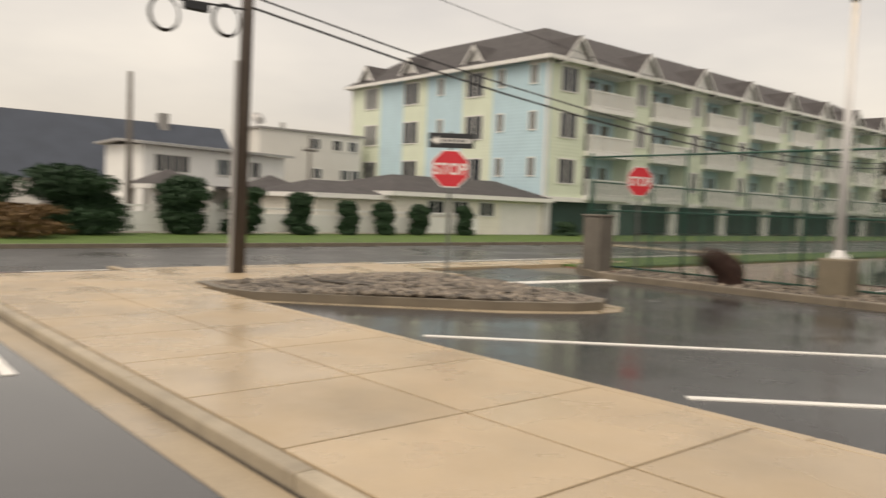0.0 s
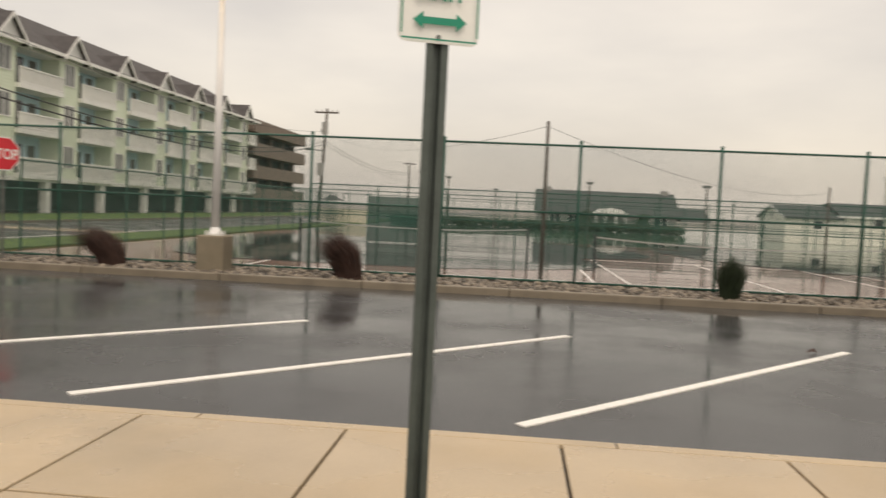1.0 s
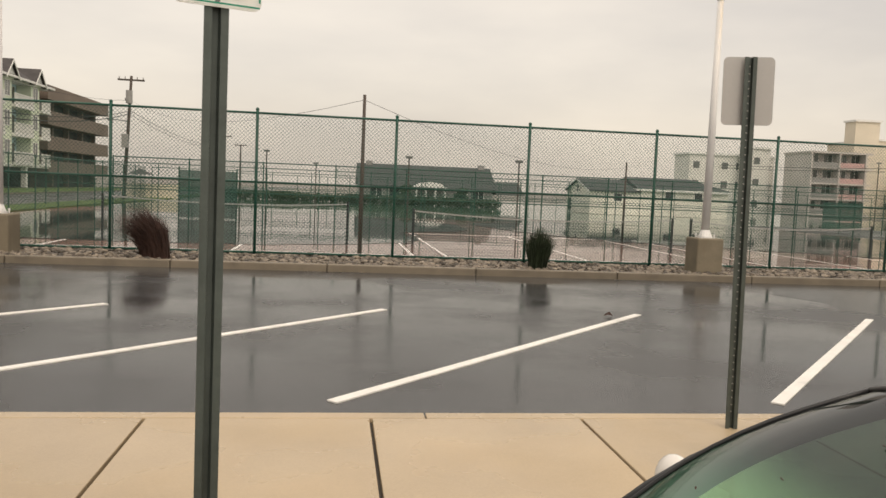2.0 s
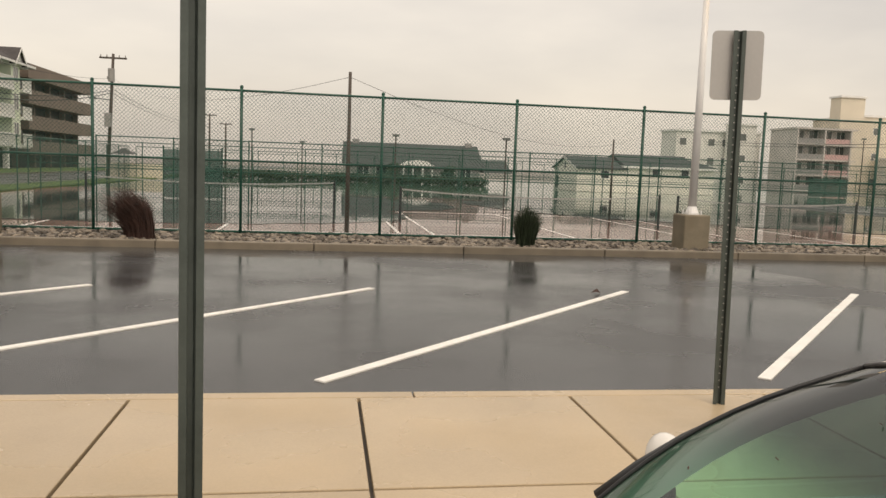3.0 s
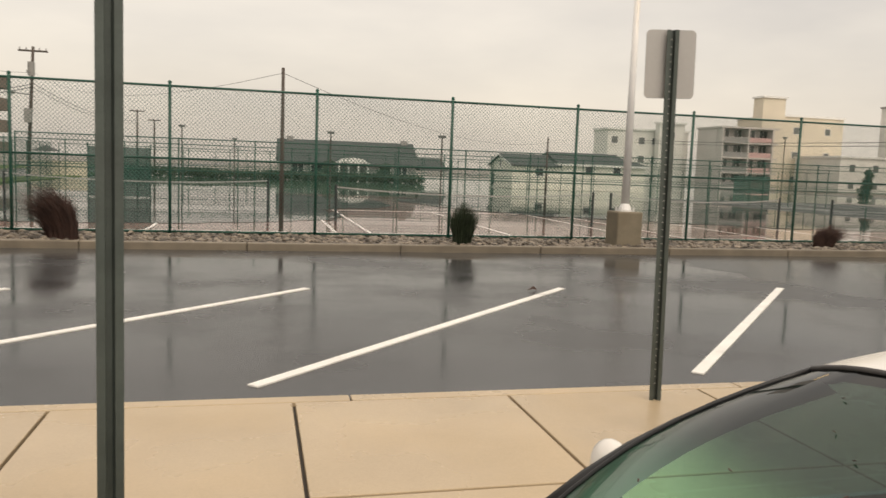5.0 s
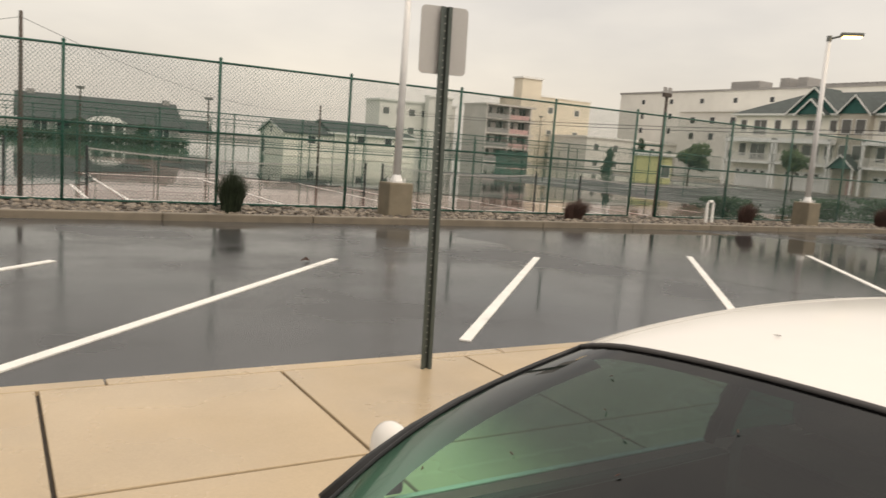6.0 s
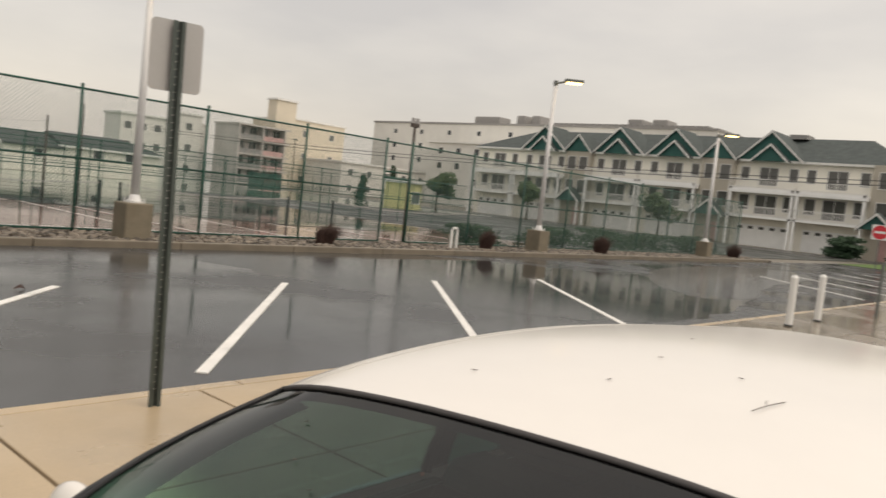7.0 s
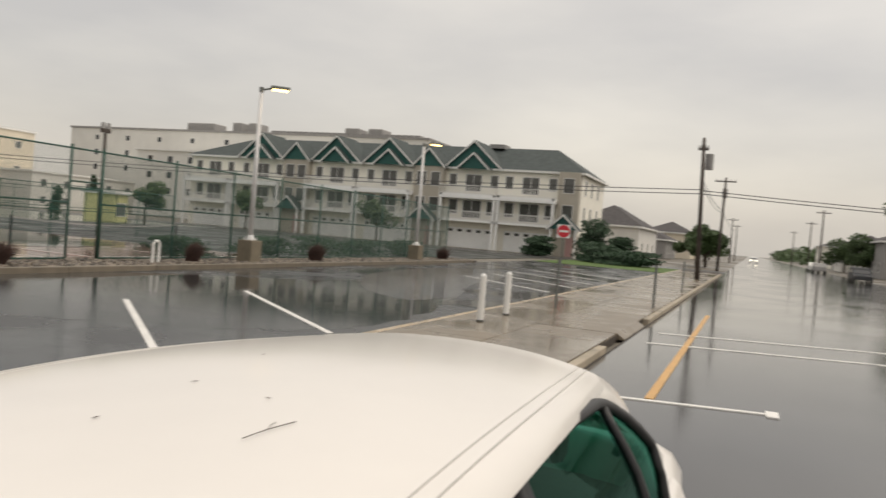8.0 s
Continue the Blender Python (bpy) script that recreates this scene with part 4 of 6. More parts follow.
for end in (rows[0], rows[-1]):
    ring = [bm.verts.new(p) for p in end]
    mid = bm.verts.new((end[0][0], 0.0, 0.5 * (end[0][2] + end[len(end) // 2][2])))
    for a, b in zip(ring, ring[1:] + ring[:1]):
        bm.faces.new((a, b, mid))
bmesh.ops.remove_doubles(bm, verts=bm.verts, dist=0.0005)
bmesh.ops.delete(bm, geom=[f for f in bm.faces if 0.78 < f.calc_center_median().x < 3.45 and abs(f.calc_center_median().y) < 0.76 and f.calc_center_median().z > 0.85], context="FACES")
car_body = part("body", bm, CARWHITE, car, "white painted body", smooth=True)


# roof: across v from -1 to 1, along u from the windscreen header to the rear header
def roof_point(u, v):
    xf = 1.31 - 0.085 * v
    xr = 3.46 - 0.10 * v * v
    x = lerp(xf, xr, u)
    hw = 0.525 + 0.045 * math.sin(math.pi * min(1.0, u * 0.9 + 0.1)) - 0.02 * u
    zc = 1.405 + 0.052 * math.sin(math.pi * min(1.0, 0.02 + 1.0 * u ** 0.85))
    z = zc - 0.036 * abs(v) ** 2.4
    k = (max(0.0, abs(v) - 0.7) / 0.3) ** 2 * (1 - u) ** 8
    return (x + 0.03 * k, v * hw, z - 0.017 * k)


bm = grid_mesh([[roof_point(u / 24, v / 12) for v in range(-12, 13)] for u in range(25)])
roof = part("roof", bm, CARWHITE, car, "white painted roof panel", smooth=True)
for sgn in (-1, 1):
    for off in (0.94, 1.0):
        bm = bmx()
        line_tube(bm, [tuple(Vector(roof_point(u / 24, off * sgn)) + Vector((0, 0, -0.001))) for u in range(25)], 0.0026, 6)
        part("roof_moulding", bm, GROOVE, roof, "pressed roof groove moulding", smooth=True)
    # cant rail from roof edge to side glass
    rows = []
    for u in range(25):
        x, y, z = roof_point(u / 24, sgn)
        rows.append([(x, y, z), (x, y + sgn * 0.035, z - 0.012), (x, y + sgn * 0.06, z - 0.04), (x, y + sgn * 0.066, z - 0.055)])
    part("cant_rail", grid_mesh(rows), CARWHITE, car, smooth=True)


def cowl_point(v):
    return (0.50 + 0.25 * v * v - 0.03 * v, 0.725 * v, 0.985 - 0.02 * v * v)


def screen_point(t, v, push=0.0):
    a, b = Vector(cowl_point(v)), Vector(roof_point(0, v))
    p = a.lerp(b, t)
    bow = 0.045 * math.sin(math.pi * t)
    return (p.x - bow * 0.6 - push * 0.5, p.y, p.z + bow + push)


bm = grid_mesh([[screen_point(t / 10, v / 12) for v in range(-12, 13)] for t in range(11)])
part("windscreen", bm, SCREEN, car, "green-tinted wet windscreen", smooth=True)
bm = bmx()
line_tube(bm, [screen_point(1, v / 12, 0.002) for v in range(-12, 13)], 0.006, 6)
part("windscreen_seal", bm, TRIMGREY, car, "dark grey windscreen moulding", smooth=True)
for sgn in (-1, 1):
    bm = bmx()
    line_tube(bm, [screen_point(t / 10, sgn, 0.002) for t in range(11)], 0.005, 6)
    part("windscreen_seal", bm, RUBBER, car, smooth=True)
    rows = []
    for t in range(11):
        x, y, z = screen_point(t / 10, sgn)
        rows.append([(x, y, z), (x + 0.03, y + sgn * 0.045, z - 0.02), (x + 0.09, y + sgn * 0.062, z - 0.05), (x + 0.12, y + sgn * 0.06, z - 0.07)])
    part("front_pillar", grid_mesh(rows), CARWHITE, car, smooth=True)
# rear window and its pillars
def tail_point(t, v):
    a = Vector(roof_point(1, v))
    b = Vector((4.0 - 0.08 * v * v, 0.66 * v, 1.03))
    p = a.lerp(b, t)
    bow = 0.05 * math.sin(math.pi * t)
    return (p.x + bow * 0.5, p.y, p.z + bow)


part("rear_window", grid_mesh([[tail_point(t / 8, v / 12 * 0.86) for v in range(-12, 13)] for t in range(9)]), DARKGLASS, car, smooth=True)
for sgn in (-1, 1):
    rows = []
    for t in range(9):
        p = Vector(tail_point(t / 8, sgn * 0.86))
        q = Vector(tail_point(t / 8, sgn))
        rows.append([tuple(p), tuple(q), (q.x - 0.1, q.y + sgn * 0.05, q.z - 0.05), (q.x - 0.34 + 0.02 * t, q.y + sgn * 0.065, q.z - 0.07 - 0.002 * t)])
    part("rear_pillar", grid_mesh(rows), CARWHITE, car, smooth=True)
    # side glass between belt line and cant rail
    def side_point(x, t, off=0.0):
        u = (x - 1.26) / (3.36 - 1.26)
        if u < 0:
            f = max(0.0, (x - 0.72) / (1.27 - 0.72))
            top = Vector(screen_point(f, 1)) + Vector((0, 0.06, -0.06))
        elif u > 0.78:
            f = (u - 0.78) / 0.30
            top = Vector(roof_point(0.78, 1)) + Vector((0, 0.064, -0.055))
            top.z -= 0.30 * f * f
        else:
            top = Vector(roof_point(u, 1)) + Vector((0, 0.064, -0.055))
        zb = 0.945
        ztop = max(top.z, zb + 0.005)
        yb = 0.80
        f = t * (ztop - zb) / 0.36
        y = yb + (0.62 - yb) * f + 0.03 * math.sin(math.pi * min(1, f)) + off
        return (x, sgn * y, lerp(zb, ztop, t))
    for nm, xa, xb in (("front_side_window", 0.80, 2.04), ("rear_side_window", 2.12, 3.42)):
        rows = [[side_point(lerp(xa, xb, i / 14), t / 6) for t in range(7)] for i in range(15)]
        w = part(nm, grid_mesh(rows), SIDEGLASS if nm[0] == "f" else DARKGLASS, car, "dark green-tinted side glass", smooth=True)
        bm = bmx()
        rim = [side_point(lerp(xa, xb, i / 14), 1, 0.004) for i in range(15)]
        line_tube(bm, rim + [side_point(xb, t / 6, 0.004) for t in range(5, -1, -1)], 0.019, 6)
        part("window_seal", bm, RUBBER, w, smooth=True)
        if nm[0] == "r":
            bm = bmx()
            line_tube(bm, [side_point(3.02, t / 6, 0.003) for t in range(7)], 0.016, 6)
            part("window_divider", bm, RUBBER, w, "black upright divider bar", smooth=True)
    bm = grid_mesh([[side_point(x, t / 6, 0.003) for t in range(7)] for x in (2.02, 2.08, 2.14)])
    part("centre_pillar", bm, BLACK, car)
    rows = []
    for i in range(20):
        x = lerp(0.66, 3.7, i / 19)
        rows.append([(x, sgn * 0.80, 0.95), (x, sgn * 0.815, 0.952), (x, sgn * 0.84, 0.93), (x, sgn * 0.872, 0.86)])
    part("door_shoulder", grid_mesh(rows), CARWHITE, car, smooth=True)
    rows = [[(lerp(3.05, 3.95, i / 8), sgn * lerp(0.80, 0.77, i / 8), 0.95), (lerp(3.05, 3.95, i / 8), sgn * lerp(0.72, 0.70, i / 8), lerp(1.16, 1.03, i / 8)), (lerp(3.0, 3.8, i / 8), sgn * lerp(0.64, 0.67, i / 8), lerp(1.27, 1.06, i / 8))] for i in range(9)]
    part("quarter_panel", grid_mesh(rows), CARWHITE, car, smooth=True)
    # mirror
    bm = bmx()
    bmesh.ops.create_uvsphere(bm, u_segments=14, v_segments=10, radius=1.0, matrix=Matrix.LocRotScale((1.02, sgn * 0.915, 1.025), Euler((0, 0.25, 0)), (0.036, 0.085, 0.062)))
    mir = part("mirror", bm, CARWHITE, car, "white door mirror", smooth=True)
    bm = bmx()
    box(bm, 0.95, 1.0, sgn * 0.80, sgn * 0.9, 0.96, 1.0, 0.01)
    part("mirror_stalk", bm, BLACK, mir)
    for wx in (-0.12, 3.35):
        bm = bmx()
        tube(bm, (wx, sgn * 0.70, 0.32), (wx, sgn * 0.885, 0.32), 0.32, 0.32, 28)
        tyre = part("wheel", bm, RUBBER, car, "black tyre")
        bm = bmx()
        tube(bm, (wx, sgn * 0.87, 0.32), (wx, sgn * 0.895, 0.32), 0.21, 0.19, 20)
        part("rim", bm, RIM, tyre)
    bm = bmx()
    box(bm, -0.86, -0.6, sgn * 0.5, sgn * 0.78, 0.52, 0.64, 0.03)
    part("headlight", bm, LENS, car)
    bm = bmx()
    box(bm, 4.25, 4.36, sgn * 0.45, sgn * 0.72, 0.72, 0.88, 0.03)
    part("tail_light", bm, TAIL, car)
    bm = bmx()
    box(bm, 2.1, 2.32, sgn * 0.885, sgn * 0.905, 0.78, 0.81, 0.008)
    part("door_handle", bm, CARWHITE, car)
# cabin
bm = bmx()
prism(bm, [(0.5, 0.80), (0.5, 0.975), (0.75, 0.985), (1.15, 0.95), (1.25, 0.88), (1.25, 0.6), (0.5, 0.6)], "y", -0.7, 0.7)
dash = part("dashboard", bm, DASH, car, "grey-green dashboard")
bm = bmx()
box(bm, 0.5, 3.8, -0.78, 0.78, 0.3, 0.45)
part("cabin_floor", bm, SEAT, car)
part("headliner", grid_mesh([[tuple(Vector(roof_point(u / 12, v / 6)) - Vector((0, 0, 0.025))) for v in range(-6, 7)] for u in range(13)]), CABIN, car, "dark cloth headliner", smooth=True)
bm = bmx()
box(bm, 3.2, 3.85, -0.7, 0.7, 0.93, 0.97, 0.01)
part("parcel_shelf", bm, CABIN, car, "dark rear parcel shelf")
for sgn in (-1, 1):
    for xa, xb in ((0.72, 2.06), (2.1, 3.5)):
        bm = bmx()
        box(bm, xa, xb, sgn * 0.735, sgn * 0.785, 0.4, 0.935, 0.015)
        box(bm, xa + 0.35, xb - 0.2, sgn * 0.69, sgn * 0.74, 0.68, 0.74, 0.015)
        part("door_lining", bm, CABIN, car, "dark plastic door lining with armrest")
for sy in (-0.38, 0.38):
    for sx, nm in ((1.75, "front_seat"), (2.85, "rear_seat")):
        bm = bmx()
        box(bm, sx - 0.35, sx + 0.2, sy - 0.26, sy + 0.26, 0.45, 0.68, 0.06)
        box(bm, sx + 0.12, sx + 0.32, sy - 0.25, sy + 0.25, 0.6, 1.08, 0.06)
        box(bm, sx + 0.2, sx + 0.3, sy - 0.13, sy + 0.13, 1.1, 1.26, 0.04)
        part(nm, bm, SEAT, car)
bm = bmx()
line_tube(bm, [(1.3 + 0.06 * math.sin(a * 0.314), -0.38 + 0.18 * math.cos(a * 0.314), 0.93 + 0.17 * math.sin(a * 0.314)) for a in range(21)], 0.014, 6)
part("steering_wheel", bm, BLACK, car)
bm = bmx()
box(bm, 1.22, 1.25, -0.11, 0.11, 1.24, 1.31, 0.012)
part("rear_view_mirror", bm, BLACK, car)

th = thing("fallen_leaf", "small dark curled leaf on the wet lot", "leaf", 4.08, 11.0, 0.006)
bm = bmx()
vs = [bm.verts.new(p) for p in ((-0.09, 0, 0.0), (-0.02, 0.05, 0.035), (0.08, 0.02, 0.0), (-0.02, -0.05, 0.03), (0.01, 0, 0.07))]
for f in ((0, 1, 4), (1, 2, 4), (2, 3, 4), (3, 0, 4)):
    bm.faces.new([vs[i] for i in f])
part("blade", bm, DEADGRASS, th)

th = thing("twig", "thin dark twig lying on the wet white car roof", "twig", 1.737, 0.974, 1.4445)
bm = bmx()
line_tube(bm, [(0, 0, 0), (0.03, -0.003, 0.002), (0.065, -0.005, 0.0025), (0.1, -0.01, 0.003), (0.138, -0.015, 0.003)], 0.0009, 5)
part("stem", bm, TWIG, th)
bm = bmx()
line_tube(bm, [(0.065, -0.005, 0.0025), (0.09, 0.006, 0.003), (0.11, 0.01, 0.003)], 0.0007, 5)
part("side_shoot", bm, TWIG, th)

# wet leaf specks on glass and roof
for nm, places in (("glass_speck", [(0.75, 0.45), (0.7, 0.3), (0.62, 0.2), (0.82, 0.1), (0.55, 0.5), (0.68, -0.1), (0.86, 0.6), (0.6, -0.3), (0.4, 0.7)]), ("roof_speck", [(0.18, 0.1), (0.3, -0.2), (0.32, 0.15), (0.5, 0.3), (0.12, 0.5)])):
    for i, (p, q) in enumerate(places):
        at = Vector(screen_point(p, q, 0.004)) if nm == "glass_speck" else Vector(roof_point(p, q)) + Vector((0, 0, 0.003))
        bm = bmx()
        bmesh.ops.create_icosphere(bm, subdivisions=1, radius=1.0, matrix=Matrix.LocRotScale(at, Euler((0, 0.5 if nm == "glass_speck" else 0, i * 1.3)), (0.005 if nm == "glass_speck" else 0.009, 0.002, 0.001)))
        part(nm, bm, DEADGRASS, car)


# ---- buildings ----
def window(parent, face, u, z, w, h, pane=None, off=0.0, mullions=1, rim=0.07, name="window"):
    """A window on a wall: face is the wall's axis and sign, u runs along the wall, z its middle height, off the wall's plane."""
    ax, sg = face
    def put(bm, u0, u1, z0, z1, d0, d1):
        a, b = sorted((off + sg * d0, off + sg * d1))
        if ax == "x":
            box(bm, a, b, u0, u1, z0, z1)
        else:
            box(bm, u0, u1, a, b, z0, z1)
    bm = bmx()
    put(bm, u - w / 2 - rim, u + w / 2 + rim, z + h / 2, z + h / 2 + rim, -0.02, 0.05)
    put(bm, u - w / 2 - rim, u + w / 2 + rim, z - h / 2 - rim, z - h / 2, -0.02, 0.07)
    for e in (-1, 1):
        put(bm, u + e * (w / 2 + rim / 2) - rim / 2, u + e * (w / 2 + rim / 2) + rim / 2, z - h / 2, z + h / 2, -0.02, 0.05)
    for k in range(1, mullions + 1):
        c = u - w / 2 + w * k / (mullions + 1)
        put(bm, c - 0.03, c + 0.03, z - h / 2, z + h / 2, -0.02, 0.035)
    fr = part(name, bm, WHITE, parent)
    bm = bmx()
    put(bm, u - w / 2, u + w / 2, z - h / 2, z + h / 2, -0.03, 0.012)
    part("pane", bm, pane or PANE, fr)
    return fr


def railing(parent, face, u0, u1, z0, z1, off, material=None, gap=0.13):
    ax, sg = face
    bm = bmx()
    def put(a0, a1, za, zb, d):
        if ax == "x":
            box(bm, off - d, off + d, a0, a1, za, zb)
        else:
            box(bm, a0, a1, off - d, off + d, za, zb)
    put(u0, u1, z1 - 0.09, z1, 0.05)
    put(u0, u1, z0 + 0.05, z0 + 0.12, 0.04)
    n = max(2, int((u1 - u0) / gap))
    for k in range(n + 1):
        c = lerp(u0, u1, k / n)
        put(c - 0.028, c + 0.028, z0, z1, 0.025)
    return tagged(part("railing", bm, material or WHITE, parent), kind="stuff")


def hip_roof(parent, x0, x1, y0, y1, z0, ridge_a, ridge_b, material, name="roof", over=0.4, fascia=True):
    """A hipped roof over a rectangle; ridge_a and ridge_b are the ridge's ends (x, y, z)."""
    bm = bmx()
    x0, x1, y0, y1 = x0 - over, x1 + over, y0 - over, y1 + over
    c = [bm.verts.new(p) for p in ((x0, y0, z0), (x1, y0, z0), (x1, y1, z0), (x0, y1, z0))]
    a, b = bm.verts.new(ridge_a), bm.verts.new(ridge_b)
    if abs(ridge_a[0] - ridge_b[0]) < abs(ridge_a[1] - ridge_b[1]):
        fs = ((c[0], c[1], a), (c[1], c[2], b, a), (c[2], c[3], b), (c[3], c[0], a, b))
    else:
        fs = ((c[3], c[0], a), (c[0], c[1], b, a), (c[1], c[2], b), (c[2], c[3], a, b))
    for f in fs:
        bm.faces.new(f)
    bm.faces.new(c[::-1])
    r = part(name, bm, material, parent)
    if fascia:
        bm = bmx()
        for a0, a1, b0, b1 in ((x0, x1, y0 - 0.03, y0), (x0, x1, y1, y1 + 0.03), (x0 - 0.03, x0, y0, y1), (x1, x1 + 0.03, y0, y1)):
            box(bm, a0, a1, b0, b1, z0 - 0.22, z0 + 0.02)
        part("fascia", bm, WHITE, r)
    return r


def gable(parent, face, u, w, z0, z1, off, depth, face_mat, roof_mat, name="gable", band=0.18):
    """A small gable: coloured face, white barge boards, and roof slopes running back into the main roof."""
    ax, sg = face
    def P(u_, d, z):
        return (off + sg * d, u_, z) if ax == "x" else (u_, off + sg * d, z)
    bm = bmx()
    f = [bm.verts.new(P(*q)) for q in ((u - w / 2, 0, z0), (u + w / 2, 0, z0), (u, 0, z1))]
    g = [bm.verts.new(P(*q)) for q in ((u - w / 2, -depth, z0), (u + w / 2, -depth, z0), (u, -depth, z1))]
    bm.faces.new(f)
    bm.faces.new((f[0], f[1], g[1], g[0]))
    bm.faces.new(g)
    gb = part(name, bm, face_mat, parent)
    bm = bmx()
    for s in (-1, 1):
        e, t = (u + s * (w / 2 + 0.25), z0 - 0.12), (u, z1 + 0.12)
        vs = [bm.verts.new(P(p[0], d, p[1] + dz)) for d in (0.3, -depth) for dz in (0.0, 0.1) for p in (e, t)]
        for q in ((0, 1, 3, 2), (4, 5, 7, 6), (0, 1, 5, 4), (2, 3, 7, 6), (0, 2, 6, 4), (1, 3, 7, 5)):
            bm.faces.new([vs[i] for i in q])
    part("gable_roof", bm, roof_mat, gb)
    bm = bmx()
    for s in (-1, 1):
        e, t = (u + s * (w / 2 + 0.25), z0 - 0.12), (u, z1 + 0.12)
        vs = [bm.verts.new(P(p[0], d, p[1] + dz)) for d in (0.36, 0.304) for dz in (-band, 0.06) for p in (e, t)]
        for q in ((0, 1, 3, 2), (4, 5, 7, 6), (0, 1, 5, 4), (2, 3, 7, 6), (0, 2, 6, 4), (1, 3, 7, 5)):
            bm.faces.new([vs[i] for i in q])
    part("barge_board", bm, WHITE, gb)
    return gb


def motel():
    """Four-storey pastel hotel: two wings round a corner, balconies on the long side."""
    th = thing("hotel", "four-storey lime and pale blue clapboard hotel with balconies", "building", -33.4, 37.6, 0)
    L, W, D, E = 58.2, 22.0, 10.6, 11.5
    floors = (2.75, 5.75, 8.75)
    # colour strips of the short front
    for a, b, m in ((-22.0, -18.0, LIME), (-18.0, -15.0, SKYBLUE), (-15.0, -12.1, LIME), (-12.1, -8.1, SKYBLUE), (-8.1, -5.0, LIME), (-5.0, -1.76, SKYBLUE)):
        bm = bmx()
        box(bm, a, b, 0, D, 2.5, E)
        part("wall", bm, m, th)
    bm = bmx()
    box(bm, -1.76, -0.004, 0, 0.3, 2.5, E)
    part("wall", bm, SKYBLUE, th)
    for fz in floors:
        for u, w in ((-19.3, 1.7), (-14.0, 1.7), (-6.8, 1.7)):
            window(th, ("y", -1), u, fz + 1.55, w, 1.6, CURTAIN if (u < -15 and fz > 5) else PANE)
        for u in (-10.5, -4.2, -1.2):
            window(th, ("y", -1), u, fz + 1.75, 0.55, 1.15, CURTAIN, mullions=0)
    # long wing: back wall, bays and balcony recesses
    bm = bmx()
    box(bm, -D, -1.75, D, L, 2.5, E)
    part("wall", bm, SKYBLUE, th)
    bm = bmx()
    box(bm, -1.75, -1.5, 0.3, L, 2.5, E)
    part("recess_wall", bm, SKYBLUE, th)
    bm = bmx()
    box(bm, -1.74, 0.0, 0.3, 3.9, 2.5, E)
    part("wall", bm, LIME, th)
    bays = [(9.0 + 7.38 * k, 11.4 + 7.38 * k) for k in range(7)]
    starts = [3.9] + [b for _, b in bays]
    ends = [a for a, _ in bays] + [L]
    for a, b in bays:
        bm = bmx()
        box(bm, -1.75, 0.0, a, b, 2.5, E)
        part("wall", bm, LIME, th)
    for fz in floors:
        window(th, ("x", 1), 2.1, fz + 1.55, 1.6, 1.55, PANE)
        for a, b in bays:
            window(th, ("x", 1), (a + b) / 2, fz + 1.5, 1.2, 1.5, CURTAIN)
        for a, b in zip(starts, ends):
            if b - a < 1:
                continue
            bm = bmx()
            box(bm, -1.75, 0.35, a - 0.02, b + 0.02, fz - 0.28, fz + 0.04)
            bal = part("balcony", bm, WHITE, th, "white balcony with railing")
            railing(bal, ("x", 1), a, b, fz + 0.04, fz + 1.15, 0.28)
            bm = bmx()
            box(bm, -1.5, -1.46, a + 0.7, a + 2.9, fz + 0.06, fz + 2.15)
            part("balcony_door", bm, PANE, bal)
            bm = bmx()
            box(bm, -1.5, -1.45, a + 3.6, a + 4.4, fz + 0.06, fz + 2.1)
            part("balcony_door", bm, CURTAIN, bal)
    # top beam over recesses
    bm = bmx()
    box(bm, -1.75, 0.03, -0.02, L, E - 0.35, E + 0.02)
    part("eaves_beam", bm, WHITE, th)
    # open ground storey
    # the teal is taken near black to hold the shade of the openings
    bm = bmx()
    box(bm, -D, -6.0, 0.3, L, -0.1, 2.5)
    part("ground_floor_wall", bm, GARAGE, th)
    bm = bmx()
    box(bm, -1.6, 0.1, 0.0, L, 2.3, 2.6)
    part("ground_beam", bm, WHITE, th)
    for k in range(8):
        bm = bmx()
        box(bm, -0.45, 0.05, 0.1 + 7.38 * k, 0.65 + 7.38 * k, -0.1, 2.4)
        part("column", bm, WHITE, th)
    bm = bmx()
    box(bm, -W, -0.4, 0.05, D, -0.1, 2.55)
    part("ground_floor_wall", bm, GARAGE, th)
    hip_roof(th, -W, 0, 0, D, E, (-W + 3.0, 5.3, 15.0), (-5.2, 5.3, 15.0), SHINGLE, over=0.55)
    hip_roof(th, -D, 0, 0.02, L, E + 0.04, (-5.2, 5.3, 15.0), (-5.2, L - 3, 15.0), SHINGLE, over=0.6)
    for u in (-20.4, -14.6, -7.2):
        gable(th, ("y", -1), u, 2.7, E - 0.15, 13.0, 0.35, 3.0, WHITE, SHINGLE)
    for u in [2.4] + [(a + b) / 2 for a, b in bays]:
        gable(th, ("x", 1), u, 2.9, E - 0.15, 12.95, 0.35, 3.0, WHITE, SHINGLE)
    for xx, yy in ((0.0, 0.0), (-W, 0.0)):
        bm = bmx()
        box(bm, xx - 0.1, xx + 0.06, yy - 0.06, yy + 0.1, 2.5, E)
        part("corner_board", bm, WHITE, th)
    return th


